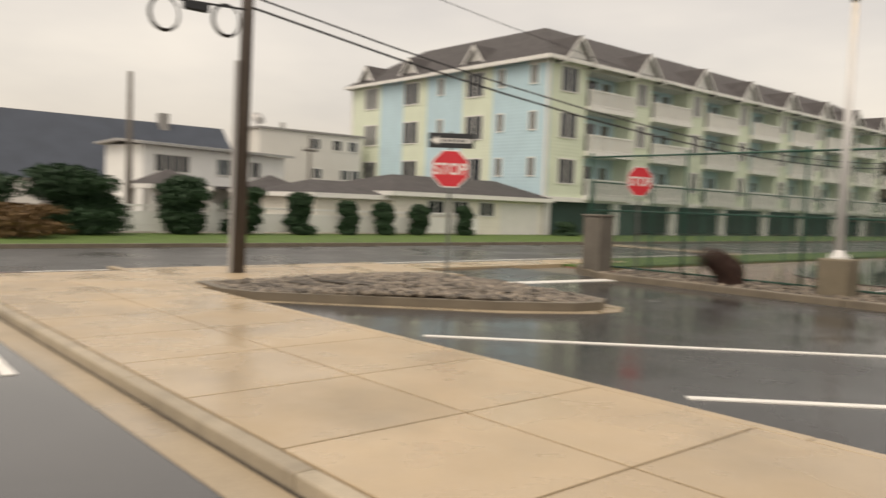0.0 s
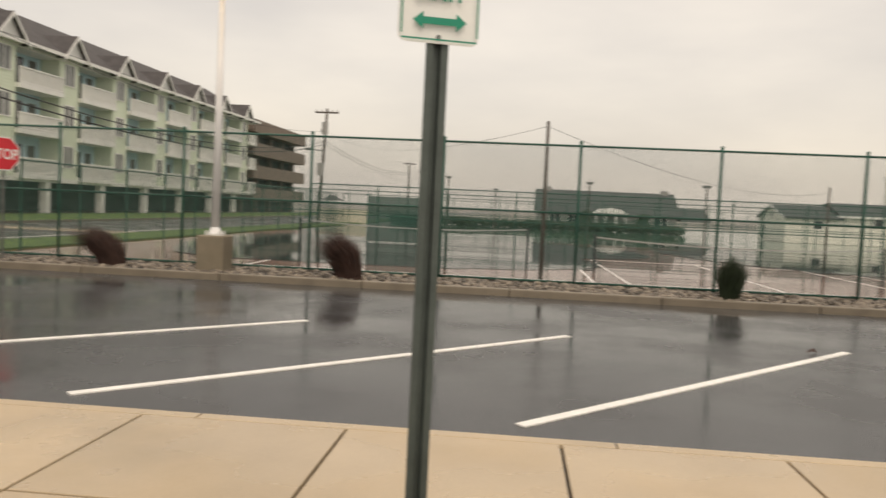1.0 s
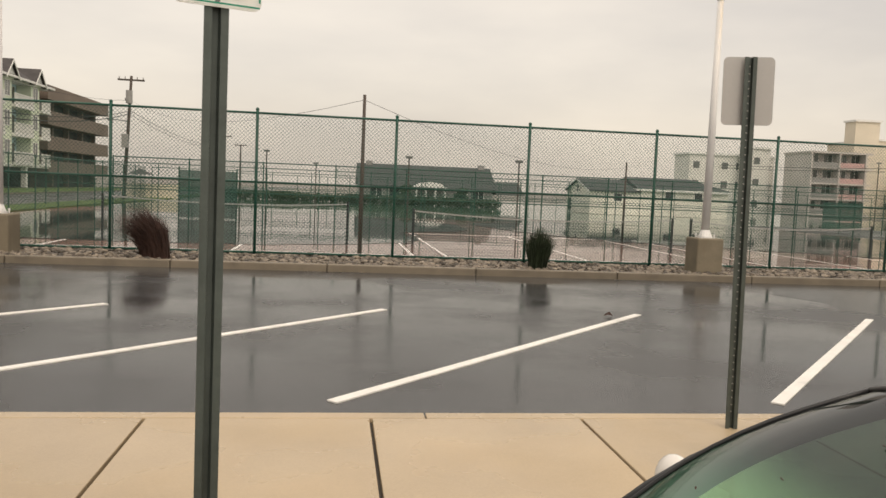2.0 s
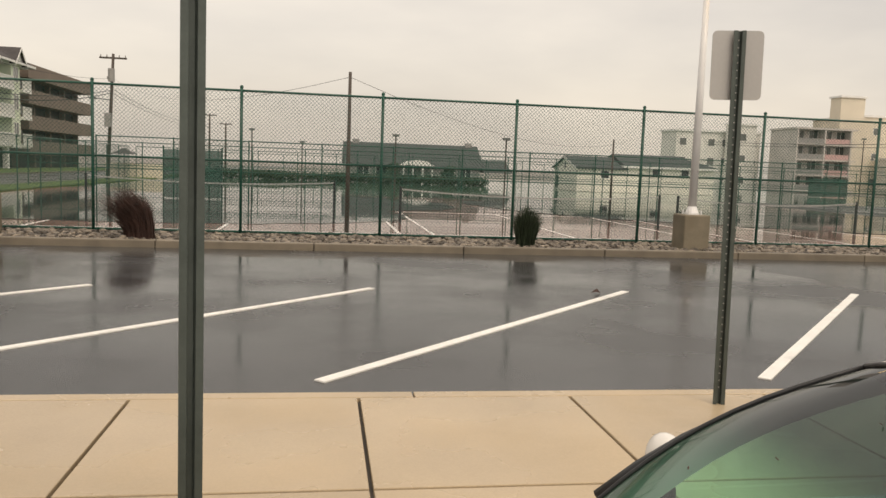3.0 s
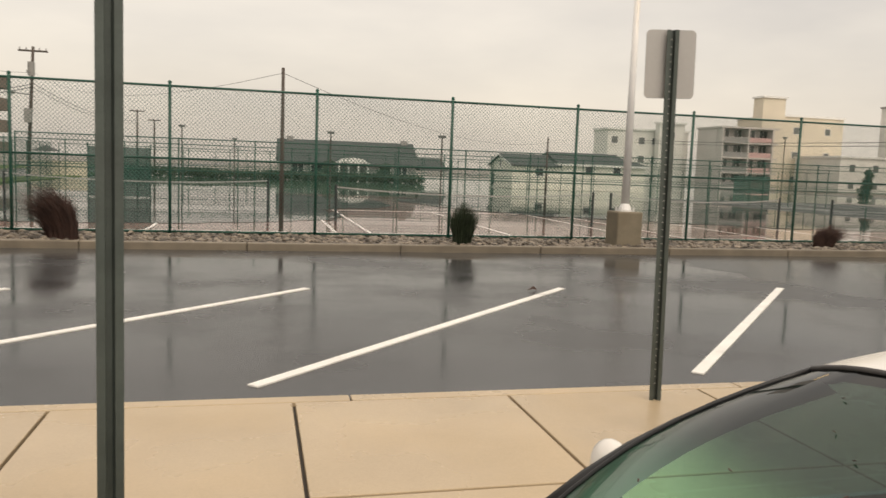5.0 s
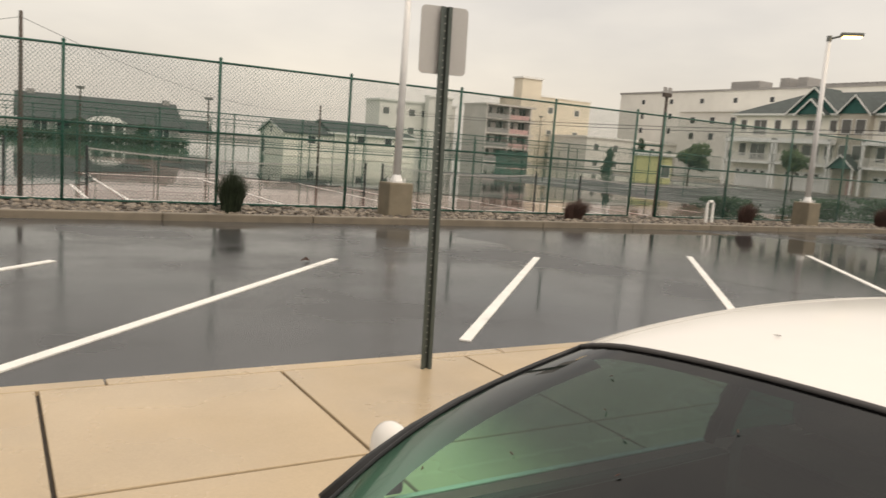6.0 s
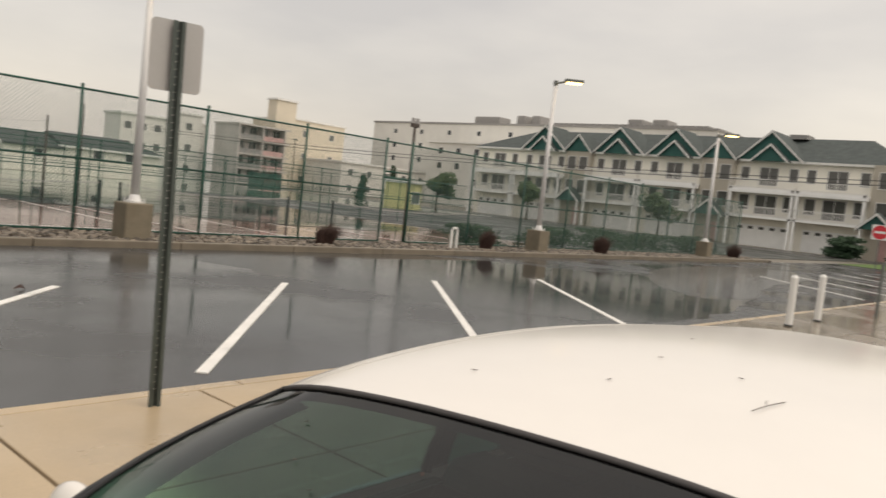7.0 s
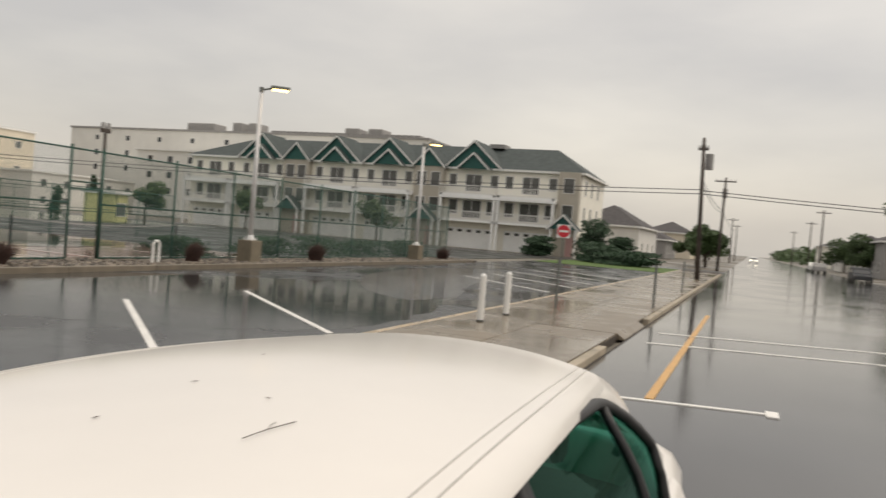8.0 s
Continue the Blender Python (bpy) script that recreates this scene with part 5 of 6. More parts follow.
def annex():
    th = thing("annex", "low white clapboard annex with dark shingle roof", "building", -33.35, 25.5, 0.05)
    bm = bmx()
    box(bm, -10, 0, 0, 12.0, 0, 2.35)
    part("wall", bm, CREAM, th)
    for u in (3.0, 4.9, 7.0):
        window(th, ("x", 1), u, 1.55, 1.15, 0.75, PANE)
    bm = bmx()
    box(bm, 0, 0.02, 8.2, 11.6, 0.05, 1.95)
    part("garage_door", bm, WHITE, th, "white panel garage door")
    hip_roof(th, -10, 0, 0, 12.0, 2.35, (-3.0, 2.0, 3.42), (-3.0, 10.6, 3.42), SHINGLE, over=0.5)
    bm = bmx()
    box(bm, -7, -0.6, -4.5, 0, 0, 2.1)
    part("wall", bm, CREAM, th)
    hip_roof(th, -7, -0.6, -4.5, -0.5, 2.1, (-3.2, -3.4, 2.85), (-3.2, -1.0, 2.85), SHINGLE, over=0.45)
    return th


motel()
annex()
# parking deck beyond
th = thing("parking_deck", "brown concrete multi-storey parking deck with open levels", "building", -33.8, 97, 0)
# near-black core put in for the shade inside the open levels
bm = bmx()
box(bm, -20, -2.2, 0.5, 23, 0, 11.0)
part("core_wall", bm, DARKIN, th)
for k in range(4):
    z = 1.6 + 2.95 * k
    bm = bmx()
    box(bm, -22, 0, 0, 24, z, z + 1.65)
    part("deck_parapet", bm, BROWN, th)
for k in range(5):
    bm = bmx()
    box(bm, -2.1, -1.5, 0.2 + 5.6 * k, 0.7 + 5.6 * k, 0, 10.5)
    part("deck_column", bm, BROWN, th)

# white house with gazebos, blue-roofed hall, white block
th = thing("white_house", "two-storey white house with nearly flat pale roof", "house", -45, 16.2, 0.05)
bm = bmx()
th.rotation_euler = (0, 0, radians(16))
box(bm, -3.6, 0, 0, 11.3, 0, 4.6)
part("wall", bm, VINYL, th)
bm = bmx()
prism(bm, [(0.55, 4.58), (-1.8, 4.8), (-4.0, 4.6), (-4.0, 4.72), (-1.8, 4.94), (0.55, 4.74)], "y", -0.5, 11.7)
part("roof", bm, ALU, th, "pale metal roof")
for u, w, m in ((2.0, 2.4, 3), (5.9, 1.0, 1), (8.6, 0.8, 1)):
    window(th, ("x", 1), u, 3.6, w, 0.95, PANE, mullions=m)
bm = bmx()
box(bm, 0, 0.25, 2.4, 3.1, 2.5, 2.95, 0.03)
part("air_conditioner", bm, ALU, th)
bm = bmx()
box(bm, 0, 2.2, 0.3, 10.5, 2.2, 2.35)
part("porch_roof", bm, SHINGLE, th)
for u in (0.6, 3, 5.5, 8, 10.3):
    bm = bmx()
    box(bm, 2.0, 2.14, u - 0.07, u + 0.07, 0, 2.2)
    part("porch_post", bm, WHITE, th)
for gy in (16.6, 22.8):
    th = thing("gazebo", "small gazebo with dark hipped roof", "gazebo", -42.2, gy, 0.05, group="gazebos")
    hip_roof(th, -1.5, 1.5, -1.5, 1.5, 2.25, (0, -0.05, 3.15), (0, 0.05, 3.15), SHINGLE, over=0.3)
    for a in (-1.4, 1.4):
        for b in (-1.4, 1.4):
            bm = bmx()
            box(bm, a - 0.07, a + 0.07, b - 0.07, b + 0.07, 0, 2.25)
            part("gazebo_post", bm, WHITE, th)
th = thing("blue_roofed_hall", "long hall with steep slate-blue roof", "building", -70, -20, 0)
bm = bmx()
box(bm, -12, -0.5, 0, 55.2, 0, 3.0)
part("wall", bm, WHITESIDE, th)
bm = bmx()
prism(bm, [(0, 2.8), (-6.5, 8.9), (-13, 2.8)], "y", -0.5, 55.6)
part("roof", bm, SLATEBLUE, th)
bm = bmx()
box(bm, -6.5, -5.7, 48.8, 49.7, 8, 9.8)
part("chimney", bm, GREYSIDE, th)
th = thing("flat_roofed_block", "white flat-roofed apartment block with small windows", "building", -52.5, 27.4, 0)
bm = bmx()
box(bm, -3.4, 0, 0, 9.2, 0, 7.0)
part("wall", bm, STUCCO, th)
bm = bmx()
box(bm, -3.6, 0.15, -0.15, 9.35, 7.0, 7.16)
part("parapet", bm, GREYSIDE, th)
for u, z in ((4.8, 6.2), (6.8, 6.2), (8.3, 6.2), (5.0, 3.9), (7.6, 3.9), (8.6, 3.9), (7.6, 2.9)):
    window(th, ("x", 1), u, z, 0.8, 0.75, PANE)
bm = bmx()
tube(bm, (-2, 3, 7.0), (-2, 3, 7.8), 0.16, 0.16, 8)
part("vent_pipe", bm, GREYSIDE, th)
bm = bmx()
tube(bm, (-2, 0.8, 7.1), (-2, 0.8, 7.7), 0.05, 0.05, 6)
bmesh.ops.create_cone(bm, segments=14, radius1=0.55, radius2=0.1, depth=0.25, matrix=Matrix.Translation((-1.9, 0.9, 8.0)) @ Matrix.Rotation(radians(60), 4, "Y"))
part("satellite_dish", bm, ALU, th)
utility_pole(-38.2, 13.1, 7.6, [], "grey weathered utility pole behind the vinyl fence", 0.17, material=GREYWOOD)
utility_pole(-44.0, 26.6, 6.0, [(5.0, 0.5, 90)], "grey pole beside the white block", 0.13, material=GREYWOOD)

# white vinyl fence
vf = thing("vinyl_fence", "white vinyl panel fence behind the hedge plants", "fence", -32.95, 8, 0.08)
for k in range(10):
    y = 2.35 * k
    bm = bmx()
    box(bm, -0.06, 0.06, y - 0.06, y + 0.06, 0, 1.38)
    part("post", bm, VINYL, vf)
    bm = bmx()
    box(bm, -0.02, 0.02, y + 0.06, y + 2.29, 0.1, 0.2)
    box(bm, -0.02, 0.02, y + 0.06, y + 2.29, 0.88, 0.95)
    box(bm, -0.025, 0.025, y + 0.06, y + 2.29, 1.17, 1.24)
    n = 15
    for q in range(n):
        c = y + 0.1 + 2.15 * q / (n - 1)
        box(bm, -0.012, 0.012, c - 0.065, c + 0.065, 0.2, 0.88)
        box(bm, -0.01, 0.01, c - 0.02, c + 0.02, 0.9, 1.2)
    part("panel", bm, VINYL, vf)


# ---- plants ----
def leaf_mass(name, blobs, n, size, material, seed, parent=None, stuff=False):
    """Many small leaf quads strewn over lumpy shells."""
    r = random.Random(seed)
    V, F = [], []
    for _ in range(n):
        cx, cy, cz, rx, ry, rz = blobs[r.randrange(len(blobs))]
        d = Vector((r.gauss(0, 1), r.gauss(0, 1), r.gauss(0, 1))).normalized()
        k = r.uniform(0.55, 1.08)
        c = Vector((cx + d.x * rx * k, cy + d.y * ry * k, cz + d.z * rz * k))
        a = Vector((r.gauss(0, 1), r.gauss(0, 1), r.gauss(0, 1))).normalized()
        b = a.orthogonal().normalized()
        s = size * r.uniform(0.5, 1.3)
        o = len(V)
        V += [tuple(c - a * s), tuple(c + b * s * 0.5), tuple(c + a * s), tuple(c - b * s * 0.5)]
        F.append((o, o + 1, o + 2, o + 3))
    me = bpy.data.meshes.new(name)
    me.from_pydata(V, [], F)
    me.materials.append(material)
    ob = new(name, me)
    ob.parent = parent
    return ob


def shrub(x, y, w, h, seed, material, label, n=2600, size=0.09, base=0.1, taper=0.7, group=""):
    r = random.Random(seed)
    th = thing("shrub", label, "shrub", x, y, base, group=group)
    bm = bmx()
    tube(bm, (0, 0, 0), (0, 0, h * 0.6), 0.06, 0.03, 6)
    part("stem", bm, TWIG, th)
    blobs = []
    for k in range(9):
        z = h * (0.12 + 0.78 * k / 8)
        f = w / 2 * (1 - (1 - taper) * k / 8) * r.uniform(0.75, 1.05)
        blobs.append((r.uniform(-.15, .15) * w, r.uniform(-.15, .15) * w, z, f, f, h * 0.13))
    leaf_mass("foliage", blobs, n, size, material, seed, th)
    return th


for k, (hy, hw, hh) in enumerate(((9.0, 3.4, 2.35), (13.3, 1.95, 2.2), (16.15, 1.5, 1.9), (19.0, 1.25, 1.75), (21.8, 0.95, 1.5), (24.0, 1.1, 1.45), (26.4, 0.95, 1.45), (29.6, 1.0, 1.45))):
    shrub(-32.2, hy, hw, hh * 1.1, 20 + k, CONIFER, "clipped dark green evergreen shrub on the verge", int(2600 + 2600 * hw), 0.10, 0.1, 0.97, group="evergreen shrubs on the verge")
shrub(-31.5, 5.4, 3.0, 2.2, 40, CONIFER, "broad dark green evergreen shrub on the verge", 4200, 0.11, 0.1, 0.9)
shrub(-29.5, 6.4, 3.2, 1.15, 41, REED, "rust-brown low shrub on the verge", 3000, 0.09, 0.1, 0.8)
shrub(-32.0, 38.5, 1.8, 0.9, 42, CONIFER, "low dark shrub at the hotel corner", 1200, 0.1, 0.05, 0.7)


for k, (cx, cy, ch) in enumerate(((63.8, 66.0, 4.6), (61.9, 69.0, 3.2))):
    shrub(cx, cy, 1.5, ch, 170 + k, CONIFER, "slim dark green columnar evergreen beside the yellow hut", 2200, 0.13, -0.02, 0.55, group="columnar evergreens")
for k, (sx, sy, sw, sh) in enumerate(((24.5, 20.6, 2.4, 0.8), (30.5, 21.0, 3.0, 0.9), (35.0, 20.8, 3.2, 1.0), (40.5, 21.2, 3.4, 0.9), (45.0, 20.6, 3.0, 1.0))):
    shrub(sx, sy, sw, sh, 150 + k, CONIFER, "low dark green shrub behind the chain-link fence", 1800, 0.09, -0.02, 0.8, group="low shrubs behind the fence")


def tree(x, y, h, crown_w, seed, label, n=3500, size=0.2, material=None, base=0.0, trunk=0.12, low=0.35):
    r = random.Random(seed)
    th = thing("tree", label, "tree", x, y, base)
    bm = bmx()
    tube(bm, (0, 0, 0), (0.05, 0.05, h * 0.5), trunk, trunk * 0.6, 8)
    blobs = []
    for k in range(11):
        a, q = r.uniform(0, 6.28), r.uniform(0.1, 1)
        e = Vector((crown_w * 0.4 * q * math.cos(a), crown_w * 0.4 * q * math.sin(a), h * r.uniform(low + 0.1, 0.9)))
        tube(bm, (0, 0, h * low * r.uniform(0.8, 1.2)), e, trunk * 0.4, 0.02, 5)
        f = crown_w * r.uniform(0.13, 0.24)
        blobs.append((e.x, e.y, e.z, f, f, f * 0.75))
    part("trunk", bm, TWIG, th)
    leaf_mass("crown", blobs, n, size, material or LEAF, seed + 1, th)
    return th


# ---- three-storey terrace of holiday houses across the far street ----
def terrace():
    th = thing("terrace", "three-storey cream terrace with teal gables and white decks", "building", 87, 18.4, 0)
    L, D, E = 54.2, 14.0, 9.45
    F = ("x", -1)
    bm = bmx()
    box(bm, 0, D, 0, L, -0.1, E)
    part("wall", bm, CREAM, th)
    hip_roof(th, 0, D, 0, L, E, (6.5, 4.5, 12.7), (6.5, L - 6, 12.7), SHINGLE_G, over=0.5)
    # taupe stair bays
    bays = ((0.0, 2.4), (16.4, 20.2), (35.0, 38.7))
    for a, b in bays:
        bm = bmx()
        box(bm, -0.9, 0.1, a, b, -0.1, E)
        part("bay_wall", bm, TANSIDE, th)
        for fz in (4.9, 7.9):
            for u in ([(a + b) / 2] if b - a < 3 else [a + 1.0, b - 1.0]):
                window(th, F, u, fz, 1.15, 1.6, SOFTPANE, off=-0.9, mullions=0)
        if a > 1:
            gable(th, F, (a + b) / 2, b - a, E - 0.05, 11.4, -1.0, 3.0, TEAL, SHINGLE_G)
        gb = gable(th, F, (a + b) / 2, 3.2, 3.0, 4.5, -2.3, 1.6, TEAL, SHINGLE_G, name="porch_gable")
        bm = bmx()
        box(bm, -0.95, -0.9, (a + b) / 2 - 0.9, (a + b) / 2 - 0.1, 0, 2.2)
        part("front_door", bm, PINK, th)
        for e in (-1.4, 1.4):
            bm = bmx()
            box(bm, -2.3, -2.1, (a + b) / 2 + e - 0.1, (a + b) / 2 + e + 0.1, 0, 3.0)
            part("porch_post", bm, VINYL, th)
    runs = ((2.4, 9.3), (9.3, 16.4), (20.2, 27.6), (27.6, 35.0), (38.7, 46.4), (46.4, 54.0))
    for i, (a, b) in enumerate(runs):
        for z in (3.3, 6.3):
            bm = bmx()
            box(bm, -1.9, 0.05, a, b, z - 0.25, z)
            dk = part("deck", bm, VINYL, th, "white timber deck")
            railing(dk, F, a, b, z, z + 1.0, -1.85, gap=0.22)
        bm = bmx()
        box(bm, -1.95, -1.0, a, b, 5.75, 6.05)
        part("deck_fascia", bm, VINYL, th)
        for u in (a + 0.25, b - 0.25):
            bm = bmx()
            box(bm, -1.9, -1.65, u - 0.13, u + 0.13, 0, 6.3)
            part("deck_column", bm, VINYL, th)
        c = (a + b) / 2
        window(th, F, c, 4.6, 2.2, 2.0, SOFTPANE, name="patio_door")
        window(th, F, c - 2.4, 4.8, 1.0, 1.6, SOFTPANE, mullions=0)
        window(th, F, c + 2.4, 4.8, 1.0, 1.6, SOFTPANE, mullions=0)
        window(th, F, c, 7.7, 1.9, 1.9, SOFTPANE, name="patio_door")
        for e in (-2.6, 2.6):
            window(th, F, c + e, 7.95, 0.85, 1.4, SOFTPANE, mullions=0)
        bm = bmx()
        box(bm, -0.06, 0.02, a + 0.7, b - 0.7, 0, 2.35)
        gd = part("garage_door", bm, VINYL, th, "white panelled garage door")
        for q in range(5):
            bm = bmx()
            box(bm, -0.08, -0.058, a + 1.0 + q * (b - a - 2.4) / 4, a + 1.55 + q * (b - a - 2.4) / 4, 1.85, 2.15)
            part("garage_light", bm, SOFTPANE, gd)
        if i != 0 and i != 5:
            gable(th, F, c, 6.9, E - 0.05, 12.5, -0.5, 5.0, TEAL, SHINGLE_G)
            gable(th, F, c - 0.3, 3.6, E - 0.1, 11.0, -1.3, 1.2, TEAL, SHINGLE_G, name="small_gable")
    for u in (2.5, 6.0, 10):
        for fz in (1.8, 4.9, 7.9):
            window(th, ("y", -1), u, fz, 0.9, 1.6, SOFTPANE, mullions=0)
    bm = bmx()
    box(bm, 5.2, 7.6, 11, 13, 12.5, 13.0)
    part("roof_vent", bm, GREYSIDE, th)
    return th


terrace()
th = thing("apartment_slab", "long pale flat-roofed apartment block behind the terrace", "building", 130, 56, 0)
bm = bmx()
box(bm, 0, 14, 0, 86.5, 0, 17.9)
part("wall", bm, STUCCO, th)
bm = bmx()
box(bm, -0.2, 14.2, -0.2, 86.7, 17.9, 18.3)
part("parapet", bm, GREYSIDE, th)
for k in range(9):
    window(th, ("x", -1), 10 + 8.6 * k, 16.0, 1.0, 1.0, PANE, mullions=0)
    if k > 4:
        for z in (12.8, 9.6, 6.4):
            window(th, ("x", -1), 10 + 8.6 * k, z, 1.0, 1.2, PANE, mullions=0)
for a, b, h in ((48.5, 55.5, 19.9), (41.8, 44, 20.2), (38, 40.2, 20.2), (15, 18, 19.8), (10, 13, 19.8)):
    bm = bmx()
    box(bm, 1, 5, a, b, 18.2, h, 0.2)
    part("rooftop_unit", bm, GREYSIDE, th)
for k in range(26):
    bm = bmx()
    box(bm, 0.5, 2.5, 2 + k * 1.25, 3.0 + k * 1.25, 18.3, 18.75)
    part("roof_panel", bm, GREYSIDE, th)
th = thing("white_wing", "lower white block with small windows", "building", 118, 72, 0)
bm = bmx()
box(bm, 0, 11, 0, 40, 0, 12.6)
part("wall", bm, STUCCO, th)
bm = bmx()
box(bm, -0.4, 11, -0.4, 40.4, 12.6, 12.9)
part("roof_edge", bm, WHITE, th)
for k in range(8):
    for z in (11, 8, 5):
        window(th, ("x", -1), 3 + 4.8 * k, z, 1.2, 1.2, PANE, mullions=0)


# ---- far blocks behind the courts ----
def block(x0, x1, y0, y1, h, material, label, floors=0, cols=0, name="apartment_block"):
    th = thing(name, label, "building", x0, y0, 0)
    bm = bmx()
    box(bm, 0, x1 - x0, 0, y1 - y0, 0, h)
    part("wall", bm, material, th)
    bm = bmx()
    box(bm, -0.25, x1 - x0 + 0.25, -0.25, y1 - y0 + 0.25, h, h + 0.35)
    part("parapet", bm, WHITE, th)
    for f in range(floors):
        z = h - (f + 0.55) * h / floors
        for c in range(cols):
            window(th, ("y", -1), (x1 - x0) * (c + 0.5) / cols, z, 1.2, 1.2, CURTAIN, mullions=0)
    return th


block(61, 77, 130, 136, 9.9, STUCCO, "white flat-roofed apartment block beyond the courts", 3, 6)
block(70, 75, 128, 129.5, 11.2, STUCCO, "white stair tower beyond the courts", 3, 1, name="stair_tower")
th = thing("balcony_block", "pale grey apartment block with balconies and salmon panels", "building", 76.5, 120, 0)
bm = bmx()
box(bm, 0, 10.4, 0, 6, 0, 10.4)
part("wall", bm, PALEDECK, th)
bm = bmx()
box(bm, -0.2, 11.0, -1.7, 6.2, 10.4, 10.7)
part("roof_slab", bm, PALEDECK, th)
for k in range(4):
    z = 0.2 + 2.55 * k
    bm = bmx()
    box(bm, 0.0, 11.0, -1.6, 0, z, z + 0.25)
    slab_ob = part("balcony", bm, PALEDECK, th, "balcony slab with parapet")
    bm = bmx()
    box(bm, 0.1, 5.0, -1.58, -1.48, z + 0.25, z + 1.1)
    part("parapet", bm, GREYSIDE, slab_ob)
    bm = bmx()
    box(bm, 5.0, 9.6, -1.58, -1.48, z + 0.25, z + 1.1)
    part("parapet", bm, SALMON, slab_ob, "faded salmon parapet panel")
    for u in (1.5, 4.0, 6.6, 9.0):
        window(th, ("y", -1), u, z + 1.45, 1.5, 1.9, SOFTPANE, mullions=1)
for u in (0.05, 5.0, 9.7):
    bm = bmx()
    box(bm, u, u + 0.25, -1.7, 0, 0, 10.4)
    part("fin_wall", bm, PALEDECK, th)
block(92.2, 97.0, 130, 133, 17.2, STUCCO_C, "tall cream lift tower beyond the courts", 0, 0, name="lift_tower")
block(97.0, 111, 131, 145, 14.0, STUCCO_C, "cream apartment block beyond the courts", 3, 2)
block(100, 125, 118, 130, 6.2, STUCCO, "low grey flat-roofed block far off", 2, 5)
block(59.5, 61.2, 58.6, 62.6, 2.7, YELLOW, "small bright yellow hut beyond the courts", 1, 1, name="hut")

# clubhouse
th = thing("clubhouse", "low clubhouse with dark green-grey roof and white porch", "house", 2.7, 95, 0)
bm = bmx()
box(bm, 0, 16.4, 0, 9, 0, 2.1)
part("wall", bm, GREYSIDE, th)
bm = bmx()
prism(bm, [(-0.6, 2.0), (4.5, 4.75), (9.6, 2.0)], "x", -0.4, 16.8)
part("roof", bm, SHINGLE_G, th)
bm = bmx()
prism(bm, [(-0.6, 1.4), (3.5, 3.0), (7.6, 1.4)], "x", 16.8, 20.4)
part("side_roof", bm, SHINGLE_G, th)
for u in (1.2, 15.6):
    bm = bmx()
    box(bm, u - 0.4, u + 0.4, 4.1, 4.9, 4.4, 5.1)
    part("chimney", bm, GREYSIDE, th)
bm = bmx()
prism(bm, [(6.3, 2.0), (7.2, 2.5), (8.3, 2.65), (9.4, 2.5), (10.3, 2.0)], "y", -3.0, 0)
part("porch_pediment", bm, WHITE, th)
for u in (6.6, 7.7, 8.9, 10.0):
    bm = bmx()
    box(bm, u - 0.1, u + 0.1, -2.9, -2.7, 0, 2.0)
    part("porch_post", bm, WHITE, th)
for u in (2, 4.2, 12.5, 14.6):
    window(th, ("y", -1), u, 1.2, 1.3, 1.1, PANE)

# cream sheds
th = thing("shed", "long cream clapboard shed with dark shingle roof", "shed", 25.0, 75, 0)
bm = bmx()
prism(bm, [(0, 0), (0, 2.35), (4, 3.42), (8, 2.35), (8, 0)], "x", 0, 5.1)
part("gable_wall", bm, CREAM, th)
bm = bmx()
prism(bm, [(-0.3, 2.27), (4, 3.45), (8.3, 2.27), (8.3, 2.42), (4, 3.6), (-0.3, 2.42)], "x", -0.25, 5.2)
part("roof", bm, SHINGLE_G, th)
bm = bmx()
for y0, z0, y1, z1 in ((-0.32, 2.2, 4, 3.42), (8.32, 2.2, 4, 3.42)):
    prism(bm, [(y0, z0), (y1, z1), (y1, z1 + 0.17), (y0, z0 + 0.17)], "x", -0.3, -0.254)
part("barge_board", bm, WHITE, th, "white barge boards")
bm = bmx()
box(bm, 5.1, 14.6, 0, 8, 0, 2.75)
part("wall", bm, CREAM, th)
hip_roof(th, 5.1, 14.6, 0, 8, 2.72, (5.0, 4, 3.95), (12.2, 4, 3.95), SHINGLE_G, over=0.3)
for u, z in ((2.9, 1.75), (8.3, 2.1), (11.4, 2.1)):
    window(th, ("y", -1), u, z, 0.8, 0.7, PANE, mullions=0)
window(th, ("x", -1), 4.0, 2.6, 0.5, 0.6, PANE, mullions=0)
bm = bmx()
box(bm, -0.04, 0.0, 6.2, 7.0, 0.2, 1.5)
part("shed_door", bm, TRIMGREY, th)

# ---- inside the courts: low fences, nets, lamps, windscreens ----
link2 = link_mesh(3.0, 2.5, 0.16, 0.0045)
bm = bmx()
tube(bm, (0, 0, 0), (0, 0, 2.62), 0.03, n=6)
post2 = mesh_of(bm, "post", GREEN)
bm = bmx()
tube(bm, (0, 0, 0), (3.0, 0, 0), 0.022, n=6)
rail2 = mesh_of(bm, "rail", GREEN)
for fy, xa, n, rz in ((33.5, -9, 16, 0), (46.0, -16, 22, 0), (62, -14, 22, 0), (80, -10, 20, 0)):
    fth = thing("court_fence", "green chain-link fence between the courts", "fence", 0, fy, -0.02, group="inner court fences")
    for k in range(n):
        share("post", post2, fth, xa + 3 * k, 0, 0)
        if fy < 40:
            share("chain_link", link2, fth, xa + 3 * k, 0, 0.06)
        share("top_rail", rail2, fth, xa + 3 * k, 0, 2.58)
        share("middle_rail", rail2, fth, xa + 3 * k, 0, 1.3)
